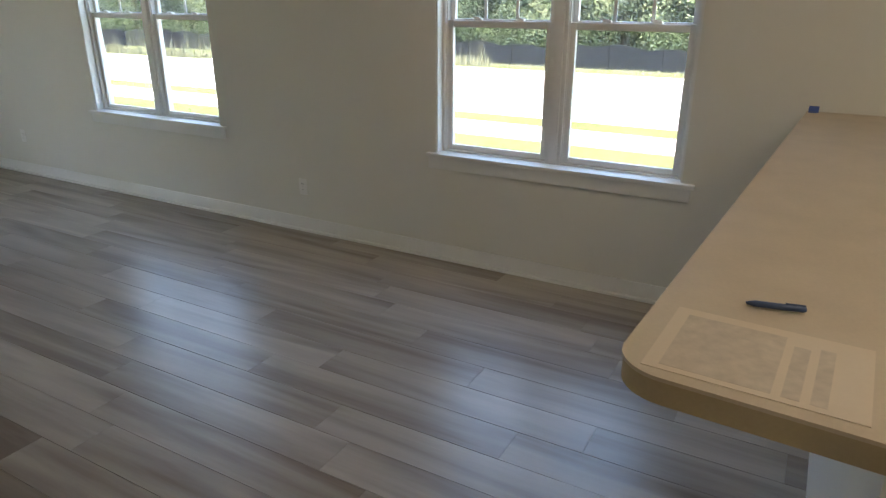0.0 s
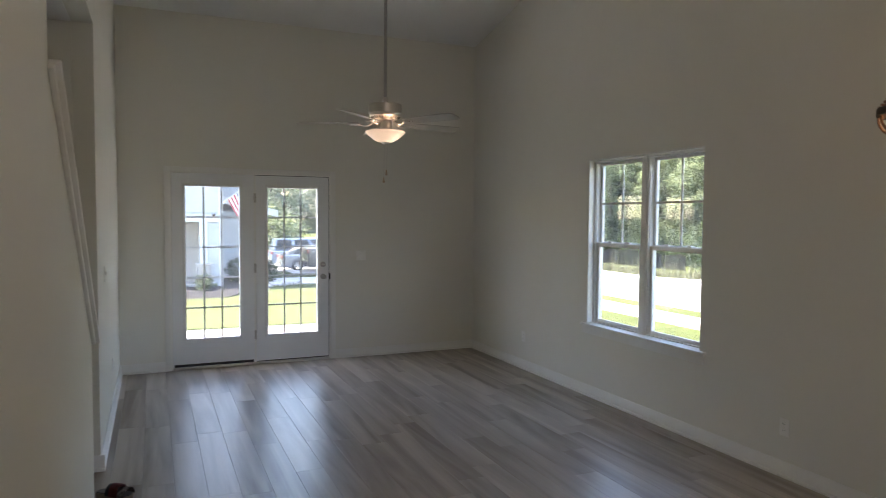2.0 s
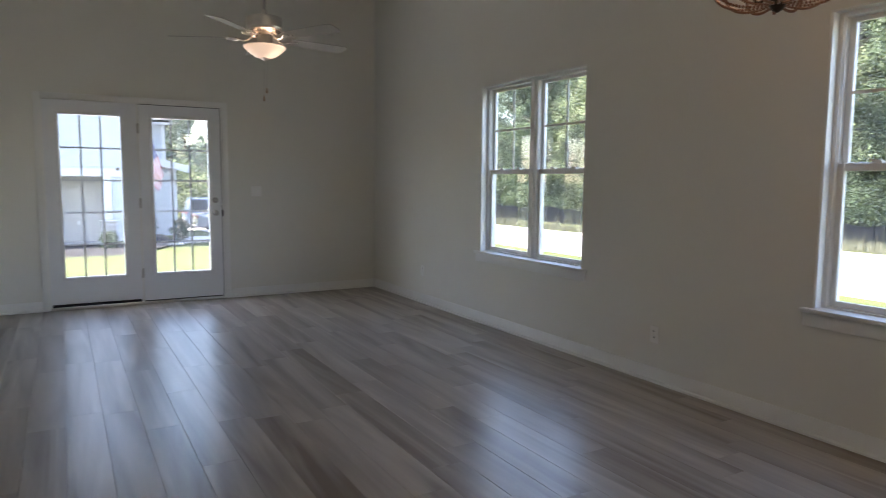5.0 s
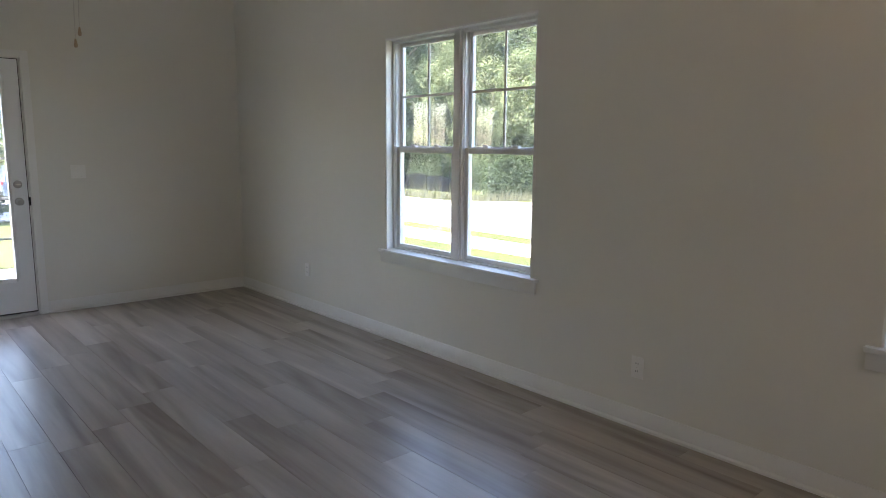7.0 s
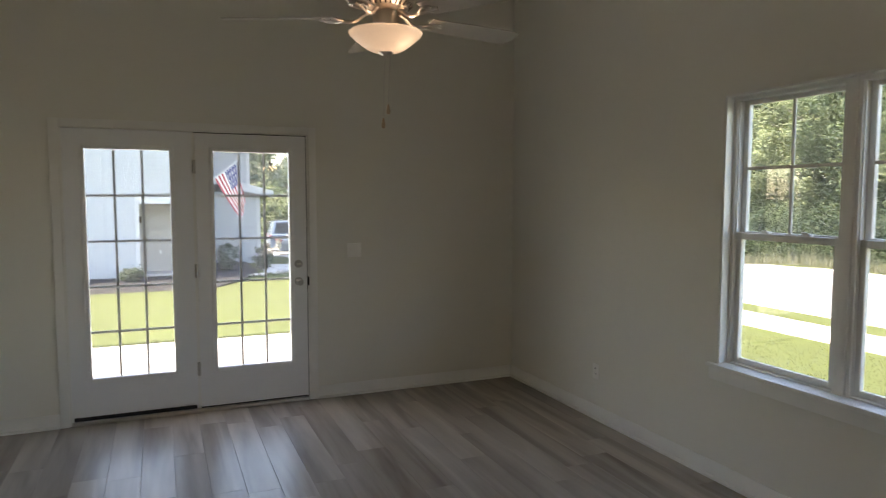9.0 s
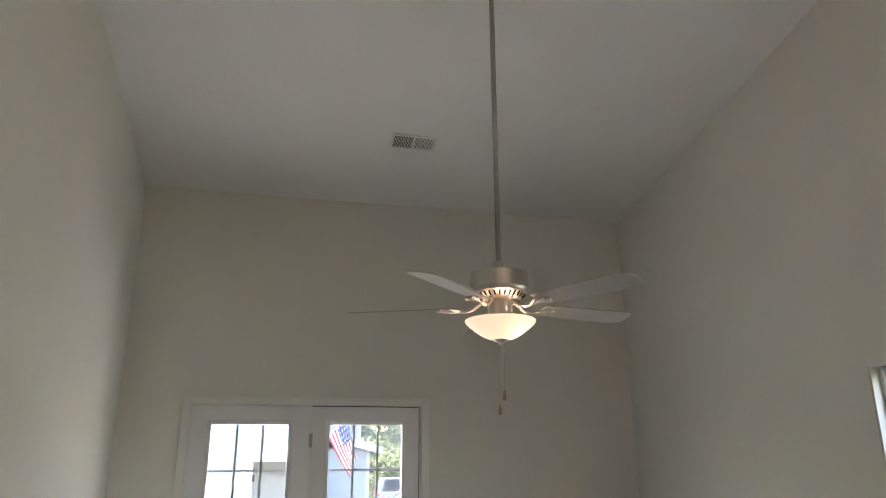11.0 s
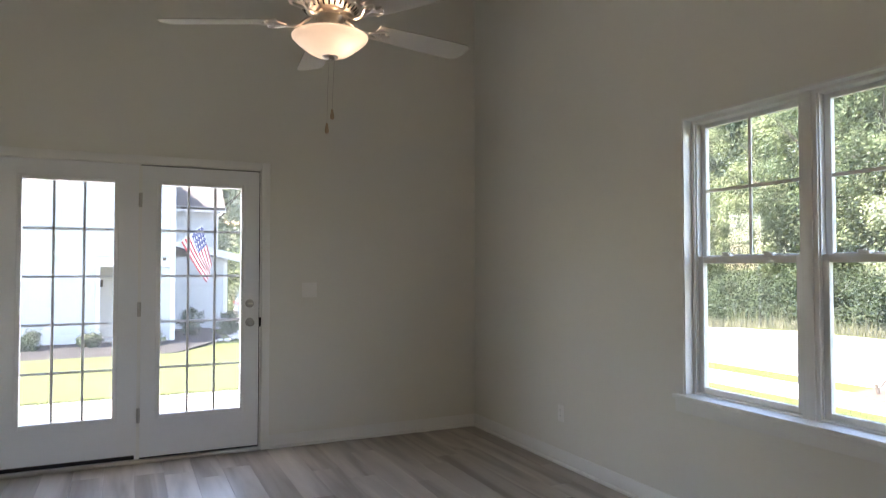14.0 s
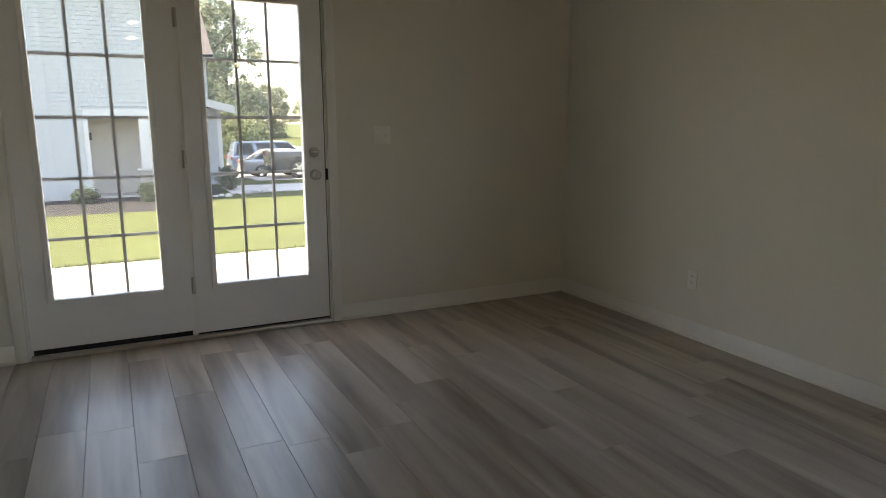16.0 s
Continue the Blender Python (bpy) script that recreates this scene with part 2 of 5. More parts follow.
def plank_mat():
    """Grey-brown vinyl plank with long grain, each plank with a tone of its own."""
    m = bpy.data.materials.new("vinyl_plank")
    m.use_nodes = True
    n, k = m.node_tree.nodes, m.node_tree.links
    p = n["Principled BSDF"]
    tc, info, mp = n.new("ShaderNodeTexCoord"), n.new("ShaderNodeObjectInfo"), n.new("ShaderNodeMapping")
    off = n.new("ShaderNodeVectorMath")
    off.operation = "SCALE"
    off.inputs[0].default_value = (7.0, 13.0, 3.0)
    k.new(info.outputs["Random"], off.inputs["Scale"])
    k.new(tc.outputs["Object"], mp.inputs[0])
    k.new(off.outputs[0], mp.inputs["Location"])
    mp.inputs["Scale"].default_value = (1.0, 0.085, 1.0)
    grain, broad = n.new("ShaderNodeTexNoise"), n.new("ShaderNodeTexNoise")
    grain.inputs["Scale"].default_value, grain.inputs["Detail"].default_value, grain.inputs["Distortion"].default_value = 42, 6, 0.6
    broad.inputs["Scale"].default_value, broad.inputs["Detail"].default_value, broad.inputs["Distortion"].default_value = 6, 2, 0.8
    for t in (grain, broad):
        k.new(mp.outputs[0], t.inputs[0])
    ramp = n.new("ShaderNodeValToRGB")
    ramp.color_ramp.elements[0].position, ramp.color_ramp.elements[0].color = 0.33, (0.178, 0.132, 0.100, 1)
    ramp.color_ramp.elements[1].position, ramp.color_ramp.elements[1].color = 0.74, (0.54, 0.485, 0.425, 1)
    s1 = n.new("ShaderNodeMath")
    s1.operation = "MULTIPLY_ADD"
    k.new(grain.outputs[0], s1.inputs[0])
    s1.inputs[1].default_value = 0.14
    s2 = n.new("ShaderNodeMath")
    s2.operation = "MULTIPLY_ADD"
    k.new(broad.outputs[0], s2.inputs[0])
    s2.inputs[1].default_value = 0.80
    s3 = n.new("ShaderNodeMath")
    s3.operation = "MULTIPLY"
    k.new(info.outputs["Random"], s3.inputs[0])
    s3.inputs[1].default_value = 0.11
    k.new(s3.outputs[0], s2.inputs[2])
    k.new(s2.outputs[0], s1.inputs[2])
    k.new(s1.outputs[0], ramp.inputs[0])
    k.new(ramp.outputs[0], p.inputs["Base Color"])
    rr = n.new("ShaderNodeMapRange")
    rr.inputs[3].default_value, rr.inputs[4].default_value = 0.27, 0.38
    k.new(grain.outputs[0], rr.inputs[0])
    k.new(rr.outputs[0], p.inputs["Roughness"])
    b = n.new("ShaderNodeBump")
    b.inputs["Strength"].default_value, b.inputs["Distance"].default_value = 0.12, 0.002
    k.new(grain.outputs[0], b.inputs["Height"])
    k.new(b.outputs[0], p.inputs["Normal"])
    p.inputs["Specular IOR Level"].default_value = 0.7
    return m


PLANK = plank_mat()


# ---------------------------------------------------------------- mesh helpers
def box(bm, x0, x1, y0, y1, z0, z1, bevel=0.0, m=None):
    made = bmesh.ops.create_cube(bm, size=1.0)["verts"]
    for v in made:
        v.co = Vector((x0 + (v.co.x + 0.5) * (x1 - x0), y0 + (v.co.y + 0.5) * (y1 - y0), z0 + (v.co.z + 0.5) * (z1 - z0)))
    if bevel:
        edges = list({e for v in made for e in v.link_edges})
        made = bmesh.ops.bevel(bm, geom=edges, offset=bevel, segments=2, affect="EDGES", profile=0.6)["verts"]
    if m is not None:
        bmesh.ops.transform(bm, matrix=m, verts=list(made))
    return bm


def boxes(*many, bevel=0.0):
    bm = bmesh.new()
    for b in many:
        box(bm, *b, bevel=bevel)
    return bm


def prism(bm, outline, along, lo, hi):
    """An outline of two coordinates, drawn out between lo and hi on the axis along ('x', 'y' or 'z')."""
    def place(a, b, c):
        return {"x": (c, a, b), "y": (a, c, b), "z": (a, b, c)}[along]
    ends = [[bm.verts.new(place(a, b, c)) for a, b in outline] for c in (lo, hi)]
    n = len(outline)
    faces = [bm.faces.new(ends[0]), bm.faces.new(ends[1])]
    for i in range(n):
        faces.append(bm.faces.new((ends[0][i], ends[0][(i + 1) % n], ends[1][(i + 1) % n], ends[1][i])))
    bmesh.ops.recalc_face_normals(bm, faces=faces)
    return bm


def lathe(bm, profile, steps=32, center=(0, 0, 0)):
    """A profile of (radius, z), turned about the upright axis."""
    rings = []
    for r, z in profile:
        rings.append([bm.verts.new((center[0] + max(r, 1e-4) * math.cos(2 * math.pi * i / steps), center[1] + max(r, 1e-4) * math.sin(2 * math.pi * i / steps),
                                    center[2] + z)) for i in range(steps)])
    for a, b in zip(rings, rings[1:]):
        for i in range(steps):
            f = bm.faces.new((a[i], a[(i + 1) % steps], b[(i + 1) % steps], b[i]))
            f.smooth = True
    return bm


def tube(bm, points, radius, sides=8, closed=False):
    pts = [Vector(p) for p in points]
    rings, n = [], len(pts)
    for i, p in enumerate(pts):
        a, b = (pts[i - 1], pts[(i + 1) % n]) if closed else (pts[max(i - 1, 0)], pts[min(i + 1, n - 1)])
        d = (b - a).normalized()
        u = d.cross((0, 0, 1))
        u = u.normalized() if u.length > 1e-3 else Vector((1, 0, 0))
        w = u.cross(d)
        r = radius[i] if isinstance(radius, (list, tuple)) else radius
        rings.append([bm.verts.new(p + r * (math.cos(2 * math.pi * s / sides) * u + math.sin(2 * math.pi * s / sides) * w)) for s in range(sides)])
    pairs = list(zip(rings, rings[1:])) + ([(rings[-1], rings[0])] if closed else [])
    for a, b in pairs:
        for s in range(sides):
            f = bm.faces.new((a[s], a[(s + 1) % sides], b[(s + 1) % sides], b[s]))
            f.smooth = True
    if not closed:
        bm.faces.new(rings[0])
        bm.faces.new(rings[-1])
    return bm


def smooth_line(points, steps=4):
    """Points on a smooth curve through the given ones."""
    p = [Vector(q) for q in points]
    p = [p[0] * 2 - p[1]] + p + [p[-1] * 2 - p[-2]]
    made = []
    for a, b, c, d in zip(p, p[1:], p[2:], p[3:]):
        for i in range(steps):
            t = i / steps
            made.append(0.5 * (2 * b + (c - a) * t + (2 * a - 5 * b + 4 * c - d) * t * t + (3 * b - a - 3 * c + d) * t ** 3))
    return made + [p[-2]]


def ball(bm, c, r, seg=8, rings=6, sz=1.0):
    made = bmesh.ops.create_uvsphere(bm, u_segments=seg, v_segments=rings, radius=r)["verts"]
    for v in made:
        v.co = Vector((v.co.x, v.co.y, v.co.z * sz)) + Vector(c)
        for f in v.link_faces:
            f.smooth = True
    return bm


def mesh_of(name, bm, *materials):
    me = bpy.data.meshes.new(name)
    bmesh.ops.recalc_face_normals(bm, faces=bm.faces[:])
    bm.to_mesh(me)
    bm.free()
    me.set_sharp_from_angle(angle=radians(38))
    for m in materials:
        me.materials.append(m)
    return me


def part(name, bm, material, parent, label=""):
    ob = new(name, mesh_of(name, bm, material))
    if parent is not None:
        ob.parent = parent
    if label:
        tagged(ob, label)
    return ob


def thing(name, label, category, x=0.0, y=0.0, z=0.0, rz=0.0, group="", kind=""):
    e = new(name)
    e.empty_display_size = 0.1
    e.matrix_world = pose(x, y, z, 0, 0, rz)
    return tagged(e, label, category, group, kind)


def setting(name, bm, material, label, category):
    return tagged(part(name, bm, material, None), label, category, kind="structure")


# ---------------------------------------------------------------- the room
XL, YB, RIDGE = -4.02, -10.4, -5.2


def vault(y):
    """Height of the sloping ceiling above the floor."""
    return 3.75 + 0.21 * (-y if y > RIDGE else y - 2 * RIDGE)


def wall_along_y(x0, x1, spans):
    """Spans of (y low, y high, z low, z high or None for up to the ceiling)."""
    bm = bmesh.new()
    for a, b, lo, hi in spans:
        top = [(b, hi), (a, hi)] if hi is not None else ([(b, vault(b))] + ([(RIDGE, vault(RIDGE))] if a < RIDGE < b else []) + [(a, vault(a))])
        prism(bm, [(a, lo), (b, lo)] + top, "x", x0, x1)
    return bm


W1, W2 = (-3.83, -2.415), (-7.04, -5.62)
SILL, HEAD = 0.655, 2.180
setting("wall_east", wall_along_y(0.0, 0.16, [
    (W1[1], 0.0, 0, None), (W1[0], W1[1], 0, SILL), (W1[0], W1[1], HEAD, None), (W2[1], W1[0], 0, None),
    (W2[0], W2[1], 0, SILL), (W2[0], W2[1], HEAD, None), (YB, W2[0], 0, None)]), WALL, "greige painted wall with two twin windows", "wall")
DX0, DX1, DTOP = -3.535, -1.815, 2.105
setting("wall_north", boxes((-5.5, DX0, 0, 0.16, 0, 3.75), (DX1, 0.16, 0.0, 0.16, 0, 3.75), (DX0, DX1, 0, 0.16, DTOP, 3.75)), WALL,
        "greige painted wall with white glazed patio doors", "wall")
setting("wall_west", wall_along_y(XL - 0.12, XL, [(-2.8, 0, 0, None), (-5.185, -2.8, 2.84, None)]), WALL, "greige painted wall beside the hall opening", "wall")
setting("wall_hall", boxes((-5.4, -5.01, -2.8, -2.68, 0, 2.84), (-4.232, XL - 0.121, -2.8, -2.68, 0, 2.84), (-5.01, -4.232, -2.8, -2.68, 2.10, 2.84)), WALL,
        "greige wall of the small hall with a closet door", "wall")
setting("wall_hall_end", boxes((-5.5, -5.4, YB, 0, 0, 5.0)), WALL, "plain greige wall closing the hall", "wall")
# stair wall: level run, then the sloping end under the cap
stair = bmesh.new()
prism(stair, [(YB, 0), (-3.84, 0), (-3.84, 1.02), (-5.19, 2.11), (-5.19, vault(-5.19)), (RIDGE, vault(RIDGE)), (YB, vault(YB))], "x", -4.10, -3.98)
setting("wall_stair", stair, WALL, "greige stair wall with a sloping open end", "wall")
setting("wall_south", boxes((-5.5, 0.16, YB - 0.12, YB, 0, 3.9)), WALL, "plain greige wall behind the kitchen", "wall")
roof = bmesh.new()
prism(roof, [(0.35, vault(0) - 0.0735), (RIDGE, vault(RIDGE)), (YB - 0.35, vault(YB) - 0.0735), (YB - 0.35, vault(YB) + 0.2), (RIDGE, vault(RIDGE) + 0.25), (0.35, vault(0) + 0.2)], "x", -5.8, 0.45)
setting("ceiling", roof, CEIL, "white painted sloping cathedral ceiling", "ceiling")
setting("ceiling_hall", boxes((-5.4, -4.141, -5.2, -2.68, 2.841, 2.95)), CEIL, "flat white painted hall ceiling", "ceiling")
floor = setting("floor", boxes((-5.5, 0.16, YB, 0.16, -0.2, -0.006)), RUBBER, "grey-brown wood-look vinyl plank floor", "floor")


def base_profile(h=0.100, d=0.015):
    return [(0, 0), (d + 0.010, 0), (d + 0.010, 0.012), (d + 0.004, 0.019), (d, 0.020), (d, h - 0.022), (d * 0.6, h - 0.010), (d * 0.45, h), (0, h)]


bb = thing("baseboard", "white painted baseboard with shoe moulding along the walls", "baseboard", kind="structure")
for a, b in ((YB, 0.0),):
    part("board", prism(bmesh.new(), [(-p, q) for p, q in base_profile()], "y", a, b), TRIM, bb)
for a, b in ((XL, DX0 - 0.05), (DX1 + 0.05, 0.0)):
    part("board", prism(bmesh.new(), [(-p, q) for p, q in base_profile()], "x", a, b), TRIM, bb)
part("board", prism(bmesh.new(), [(XL + p, q) for p, q in base_profile()], "y", -2.8, 0), TRIM, bb)
part("board", prism(bmesh.new(), [(-2.8 - p, q) for p, q in base_profile()], "x", -4.155, XL + 0.025), TRIM, bb)
part("board", prism(bmesh.new(), [(-3.98 + p, q) for p, q in base_profile()], "y", YB, -3.84), TRIM, bb)
part("board", prism(bmesh.new(), [(-3.84 + p, q) for p, q in base_profile()], "x", -4.10, -3.955), TRIM, bb)


# ---------------------------------------------------------------- windows
def twin_window(name, lo, hi, columns, label):
    w = thing(name, label, "window", kind="structure")
    mid = (lo + hi) / 2
    part("liner", boxes((0.004, 0.075, lo, lo + 0.010, SILL + 0.02, HEAD - 0.01), (0.004, 0.075, hi - 0.010, hi, SILL + 0.02, HEAD - 0.01), (0.004, 0.075, lo, hi, HEAD - 0.010, HEAD)), TRIM, w)
    part("window_sill", boxes((-0.0015, 0.075, lo + 0.001, hi - 0.001, SILL - 0.002, SILL + 0.02), (-0.038, -0.002, lo - 0.065, hi + 0.050, SILL - 0.002, SILL + 0.02), bevel=0.005), TRIM, w)
    part("apron", boxes((-0.018, -0.001, lo - 0.045, hi + 0.045, SILL - 0.075, SILL - 0.003), bevel=0.004), TRIM, w)
    part("mullion", boxes((0.052, 0.15, mid - 0.023, mid + 0.023, SILL + 0.02, HEAD - 0.01), bevel=0.004), VINYL, w)
    for a, b in ((lo + 0.010, mid - 0.023), (mid + 0.023, hi - 0.010)):
        z0, z1, zm = SILL + 0.02, HEAD - 0.01, 1.405
        part("window_frame", boxes((0.060, 0.15, a, a + 0.022, z0, z1), (0.060, 0.15, b - 0.022, b, z0, z1), (0.060, 0.15, a + 0.0221, b - 0.0221, z1 - 0.020, z1), (0.060, 0.15, a + 0.0221, b - 0.0221, z0, z0 + 0.010),
                                   (0.070, 0.078, a + 0.0222, a + 0.030, z0 + 0.011, z1 - 0.021), (0.070, 0.078, b - 0.030, b - 0.0222, z0 + 0.011, z1 - 0.021), bevel=0.003), VINYL, w)
        c, d = a + 0.024, b - 0.024
        low = part("lower_sash", boxes((0.080, 0.108, c, c + 0.034, z0 + 0.011, zm + 0.018), (0.080, 0.108, d - 0.034, d, z0 + 0.011, zm + 0.018),
                                       (0.081, 0.107, c + 0.0341, d - 0.0341, z0 + 0.011, z0 + 0.042), (0.081, 0.107, c + 0.0341, d - 0.0341, zm - 0.020, zm + 0.017), bevel=0.004), VINYL, w)
        part("pane", boxes((0.092, 0.096, c + 0.030, d - 0.030, z0 + 0.038, zm - 0.018)), GLASS, low).visible_shadow = False
        for s in (0.3, 0.7):
            part("sash_lock", boxes((0.082, 0.106, c + s * (d - c) - 0.022, c + s * (d - c) + 0.022, zm + 0.018, zm + 0.030), (0.084, 0.094, c + s * (d - c) - 0.008, c + s * (d - c) + 0.034, zm + 0.030, zm + 0.036), bevel=0.002), VINYL, low)
        up = part("upper_sash", boxes((0.112, 0.140, c, c + 0.030, zm - 0.02, z1 - 0.021), (0.112, 0.140, d - 0.030, d, zm - 0.02, z1 - 0.021),
                                      (0.113, 0.139, c + 0.0301, d - 0.0301, z1 - 0.045, z1 - 0.021), (0.113, 0.139, c + 0.0301, d - 0.0301, zm - 0.02, zm + 0.024), bevel=0.004), VINYL, w)
        part("pane", boxes((0.124, 0.128, c + 0.026, d - 0.026, zm + 0.020, z1 - 0.040)), GLASS, up).visible_shadow = False
        zc = (zm + z1 - 0.020) / 2
        edges = [c + 0.030] + [c + 0.030 + (d - c - 0.060) * i / columns for i in range(1, columns)] + [d - 0.030]
        for y in edges[1:-1]:
            part("muntin", boxes((0.115, 0.123, y - 0.008, y + 0.008, zm + 0.024, z1 - 0.045)), VINYL, up)
        for i in range(columns):
            part("muntin", boxes((0.114, 0.122, edges[i] + (0.0085 if i else 0.0), edges[i + 1] - (0.0085 if i < columns - 1 else 0.0), zc - 0.008, zc + 0.008)), VINYL, up)
    return w


twin_window("window_1", *W1, 2, "white vinyl twin double-hung window with four-lite upper sashes")
twin_window("window_2", *W2, 3, "white vinyl twin double-hung window with six-lite upper sashes")

# ---------------------------------------------------------------- patio doors
door = thing("door_1", "white double patio door with fifteen-lite glass panels, closed", "door", kind="structure")
cas = bmesh.new()
for a, b, c, d in ((DX0 - 0.050, DX0 + 0.010, 0.0, 2.155), (DX1 - 0.010, DX1 + 0.050, 0.0, 2.155), (DX0 + 0.010, DX1 - 0.010, 2.095, 2.155)):
    box(cas, a, b, -0.019, -0.001, c, d, bevel=0.004)
part("casing", cas, TRIM, door)
part("jamb", boxes((DX0, DX0 + 0.022, 0.0, 0.14, 0, 2.105), (DX1 - 0.022, DX1, 0.0, 0.14, 0, 2.105), (DX0 + 0.022, DX1 - 0.022, 0.0, 0.14, 2.092, 2.105),
                   (-2.6739, -2.6521, 0.014, 0.14, 0.024, 2.0918)), TRIM, door)
part("threshold", boxes((DX0 + 0.022, DX1 - 0.022, -0.025, 0.15, 0.001, 0.024), bevel=0.006), NICKEL, door, "worn metal door threshold")


def glazed_slab(x0, x1, gx0, gx1, z0, z1):
    gz0, gz1 = 0.327, 1.953
    slab = part("door_slab", boxes((x0, gx0 - 0.012, 0.006, 0.050, z0, z1), (gx1 + 0.012, x1, 0.006, 0.050, z0, z1), (gx0 - 0.012, gx1 + 0.012, 0.006, 0.050, z0, gz0 - 0.012),
                                   (gx0 - 0.012, gx1 + 0.012, 0.006, 0.050, gz1 + 0.012, z1)), DOORPAINT, door)
    part("glass_frame", boxes((gx0 - 0.030, gx0, -0.004, 0.054, gz0 - 0.030, gz1 + 0.030), (gx1, gx1 + 0.030, -0.004, 0.054, gz0 - 0.030, gz1 + 0.030),
                              (gx0, gx1, -0.004, 0.054, gz0 - 0.030, gz0), (gx0, gx1, -0.004, 0.054, gz1, gz1 + 0.030), bevel=0.006), DOORPAINT, slab)
    part("pane", boxes((gx0, gx1, 0.020, 0.024, gz0, gz1)), GLASS, slab).visible_shadow = False
    for i in (1, 2):
        x = gx0 + (gx1 - gx0) * i / 3
        part("muntin", boxes((x - 0.0085, x + 0.0085, 0.028, 0.036, gz0, gz1)), GRID, slab)
    for i in range(1, 5):
        z = gz0 + (gz1 - gz0) * i / 5
        part("muntin", boxes((gx0, gx1, 0.0365, 0.044, z - 0.0085, z + 0.0085)), GRID, slab)
    return slab


left = glazed_slab(-3.512, -2.674, -3.376, -2.828, 0.030, 2.09)
part("door_sweep", boxes((-3.50, -2.685, -0.006, 0.005, 0.030, 0.056)), BLACK, left, "black rubber door sweep")
right = glazed_slab(-2.652, -1.842, -2.526, -1.974, 0.036, 2.086)
part("gap_seal", boxes((-2.6595, -1.8365, 0.008, 0.045, 2.0862, 2.0915), (-1.8418, -1.8372, 0.008, 0.045, 0.03, 2.086), (-2.652, -1.842, 0.012, 0.045, 0.025, 0.0358)), BLACK, door)
for z in (1.84, 1.07, 0.33):
    hinge = bmesh.new()
    tube(hinge, [(-2.663, -0.006, z - 0.05), (-2.663, -0.006, z + 0.05)], 0.008, 10)
    box(hinge, -2.675, -2.664, 0.001, 0.005, z - 0.05, z + 0.05)
    box(hinge, -2.662, -2.651, 0.001, 0.005, z - 0.05, z + 0.05)
    part("hinge", hinge, HINGE, right)


def turned(profile, x, z):
    bm = lathe(bmesh.new(), profile, 24)
    bmesh.ops.rotate(bm, verts=bm.verts[:], matrix=Matrix.Rotation(radians(90), 3, "X"))
    bmesh.ops.translate(bm, verts=bm.verts[:], vec=(x, 0.006, z))
    return bm


knob = part("door_knob", turned([(0, 0), (0.032, 0), (0.032, 0.006), (0.012, 0.010), (0.011, 0.030), (0.020, 0.038), (0.027, 0.050), (0.027, 0.060), (0.020, 0.068), (0, 0.070)], -1.908, 0.955), RODMETAL, right, "brushed nickel door knob")
part("deadbolt", turned([(0, 0), (0.032, 0), (0.030, 0.012), (0.020, 0.016), (0, 0.016)], -1.908, 1.095), RODMETAL, right, "brushed nickel deadbolt")
part("thumb_turn", boxes((-1.925, -1.891, -0.030, -0.010, 1.090, 1.100), bevel=0.003), NICKEL, right)
part("strike_plate", boxes((-1.838, -1.826, -0.003, 0.02, 0.92, 0.99)), BLACK, right)

closet = thing("door_2", "white painted closet door in the small hall, closed", "door", kind="structure")
part("casing", boxes((-4.236, -4.160, -2.818, -2.801, 0, 2.175), (-5.08, -5.005, -2.818, -2.801, 0, 2.175), (-5.005, -4.236, -2.818, -2.801, 2.10, 2.175), bevel=0.004), TRIM, closet)
cl = part("door_slab", boxes((-5.000, -4.246, -2.795, -2.755, 0.01, 2.092)), DOORPAINT, closet)
for a, b in ((0.20, 0.95), (1.10, 1.90)):
    part("panel", boxes((-4.88, -4.37, -2.800, -2.7955, a, b), bevel=0.002), DOORPAINT, cl)
for z in (1.87, 1.05, 0.25):
    part("hinge", boxes((-4.252, -4.238, -2.812, -2.796, z - 0.05, z + 0.05), bevel=0.004), BRONZE, cl, "dark bronze door hinge")

# ---------------------------------------------------------------- stair cap and rail
cap = thing("stair_cap", "white painted sloping cap on the stair half wall", "stair trim", kind="structure")
run = Vector((0, -5.19 + 3.84, 2.11 - 1.02))
L, tilt = run.length, math.degrees(math.atan2(run.z, -run.y))
m = Matrix.Translation((-4.04, -3.84, 1.02)) @ Matrix.Rotation(radians(-tilt), 4, "X")
part("cap_board", box(bmesh.new(), -0.096, 0.096, -L, 0.03, 0.002, 0.022, bevel=0.005, m=m), TRIM, cap)
part("cove", box(bmesh.new(), 0.0605, 0.078, -L, 0.0, -0.022, 0.0015, bevel=0.004, m=m), TRIM, cap)
part("cove", box(bmesh.new(), -0.078, -0.0605, -L, 0.0, -0.022, 0.0015, bevel=0.004, m=m), TRIM, cap)


# ---------------------------------------------------------------- ceiling fan
FX, FY = -1.992, -2.476
fan = thing("ceiling_fan", "brushed nickel five-blade ceiling fan with lit frosted glass bowl", "ceiling fan", FX, FY, 0)
FT = vault(FY)
part("canopy", lathe(bmesh.new(), [(0, FT + 0.02), (0.065, FT + 0.02), (0.065, FT - 0.03), (0.055, FT - 0.065), (0.02, FT - 0.08), (0, FT - 0.08)], 28), NICKEL, fan)
part("downrod", tube(bmesh.new(), [(0, 0, 2.52), (0, 0, FT - 0.06)], 0.0125, 14), RODMETAL, fan)
part("coupling", lathe(bmesh.new(), [(0, 2.590), (0.020, 2.590), (0.022, 2.550), (0.03, 2.532), (0, 2.532)], 20), NICKEL, fan)
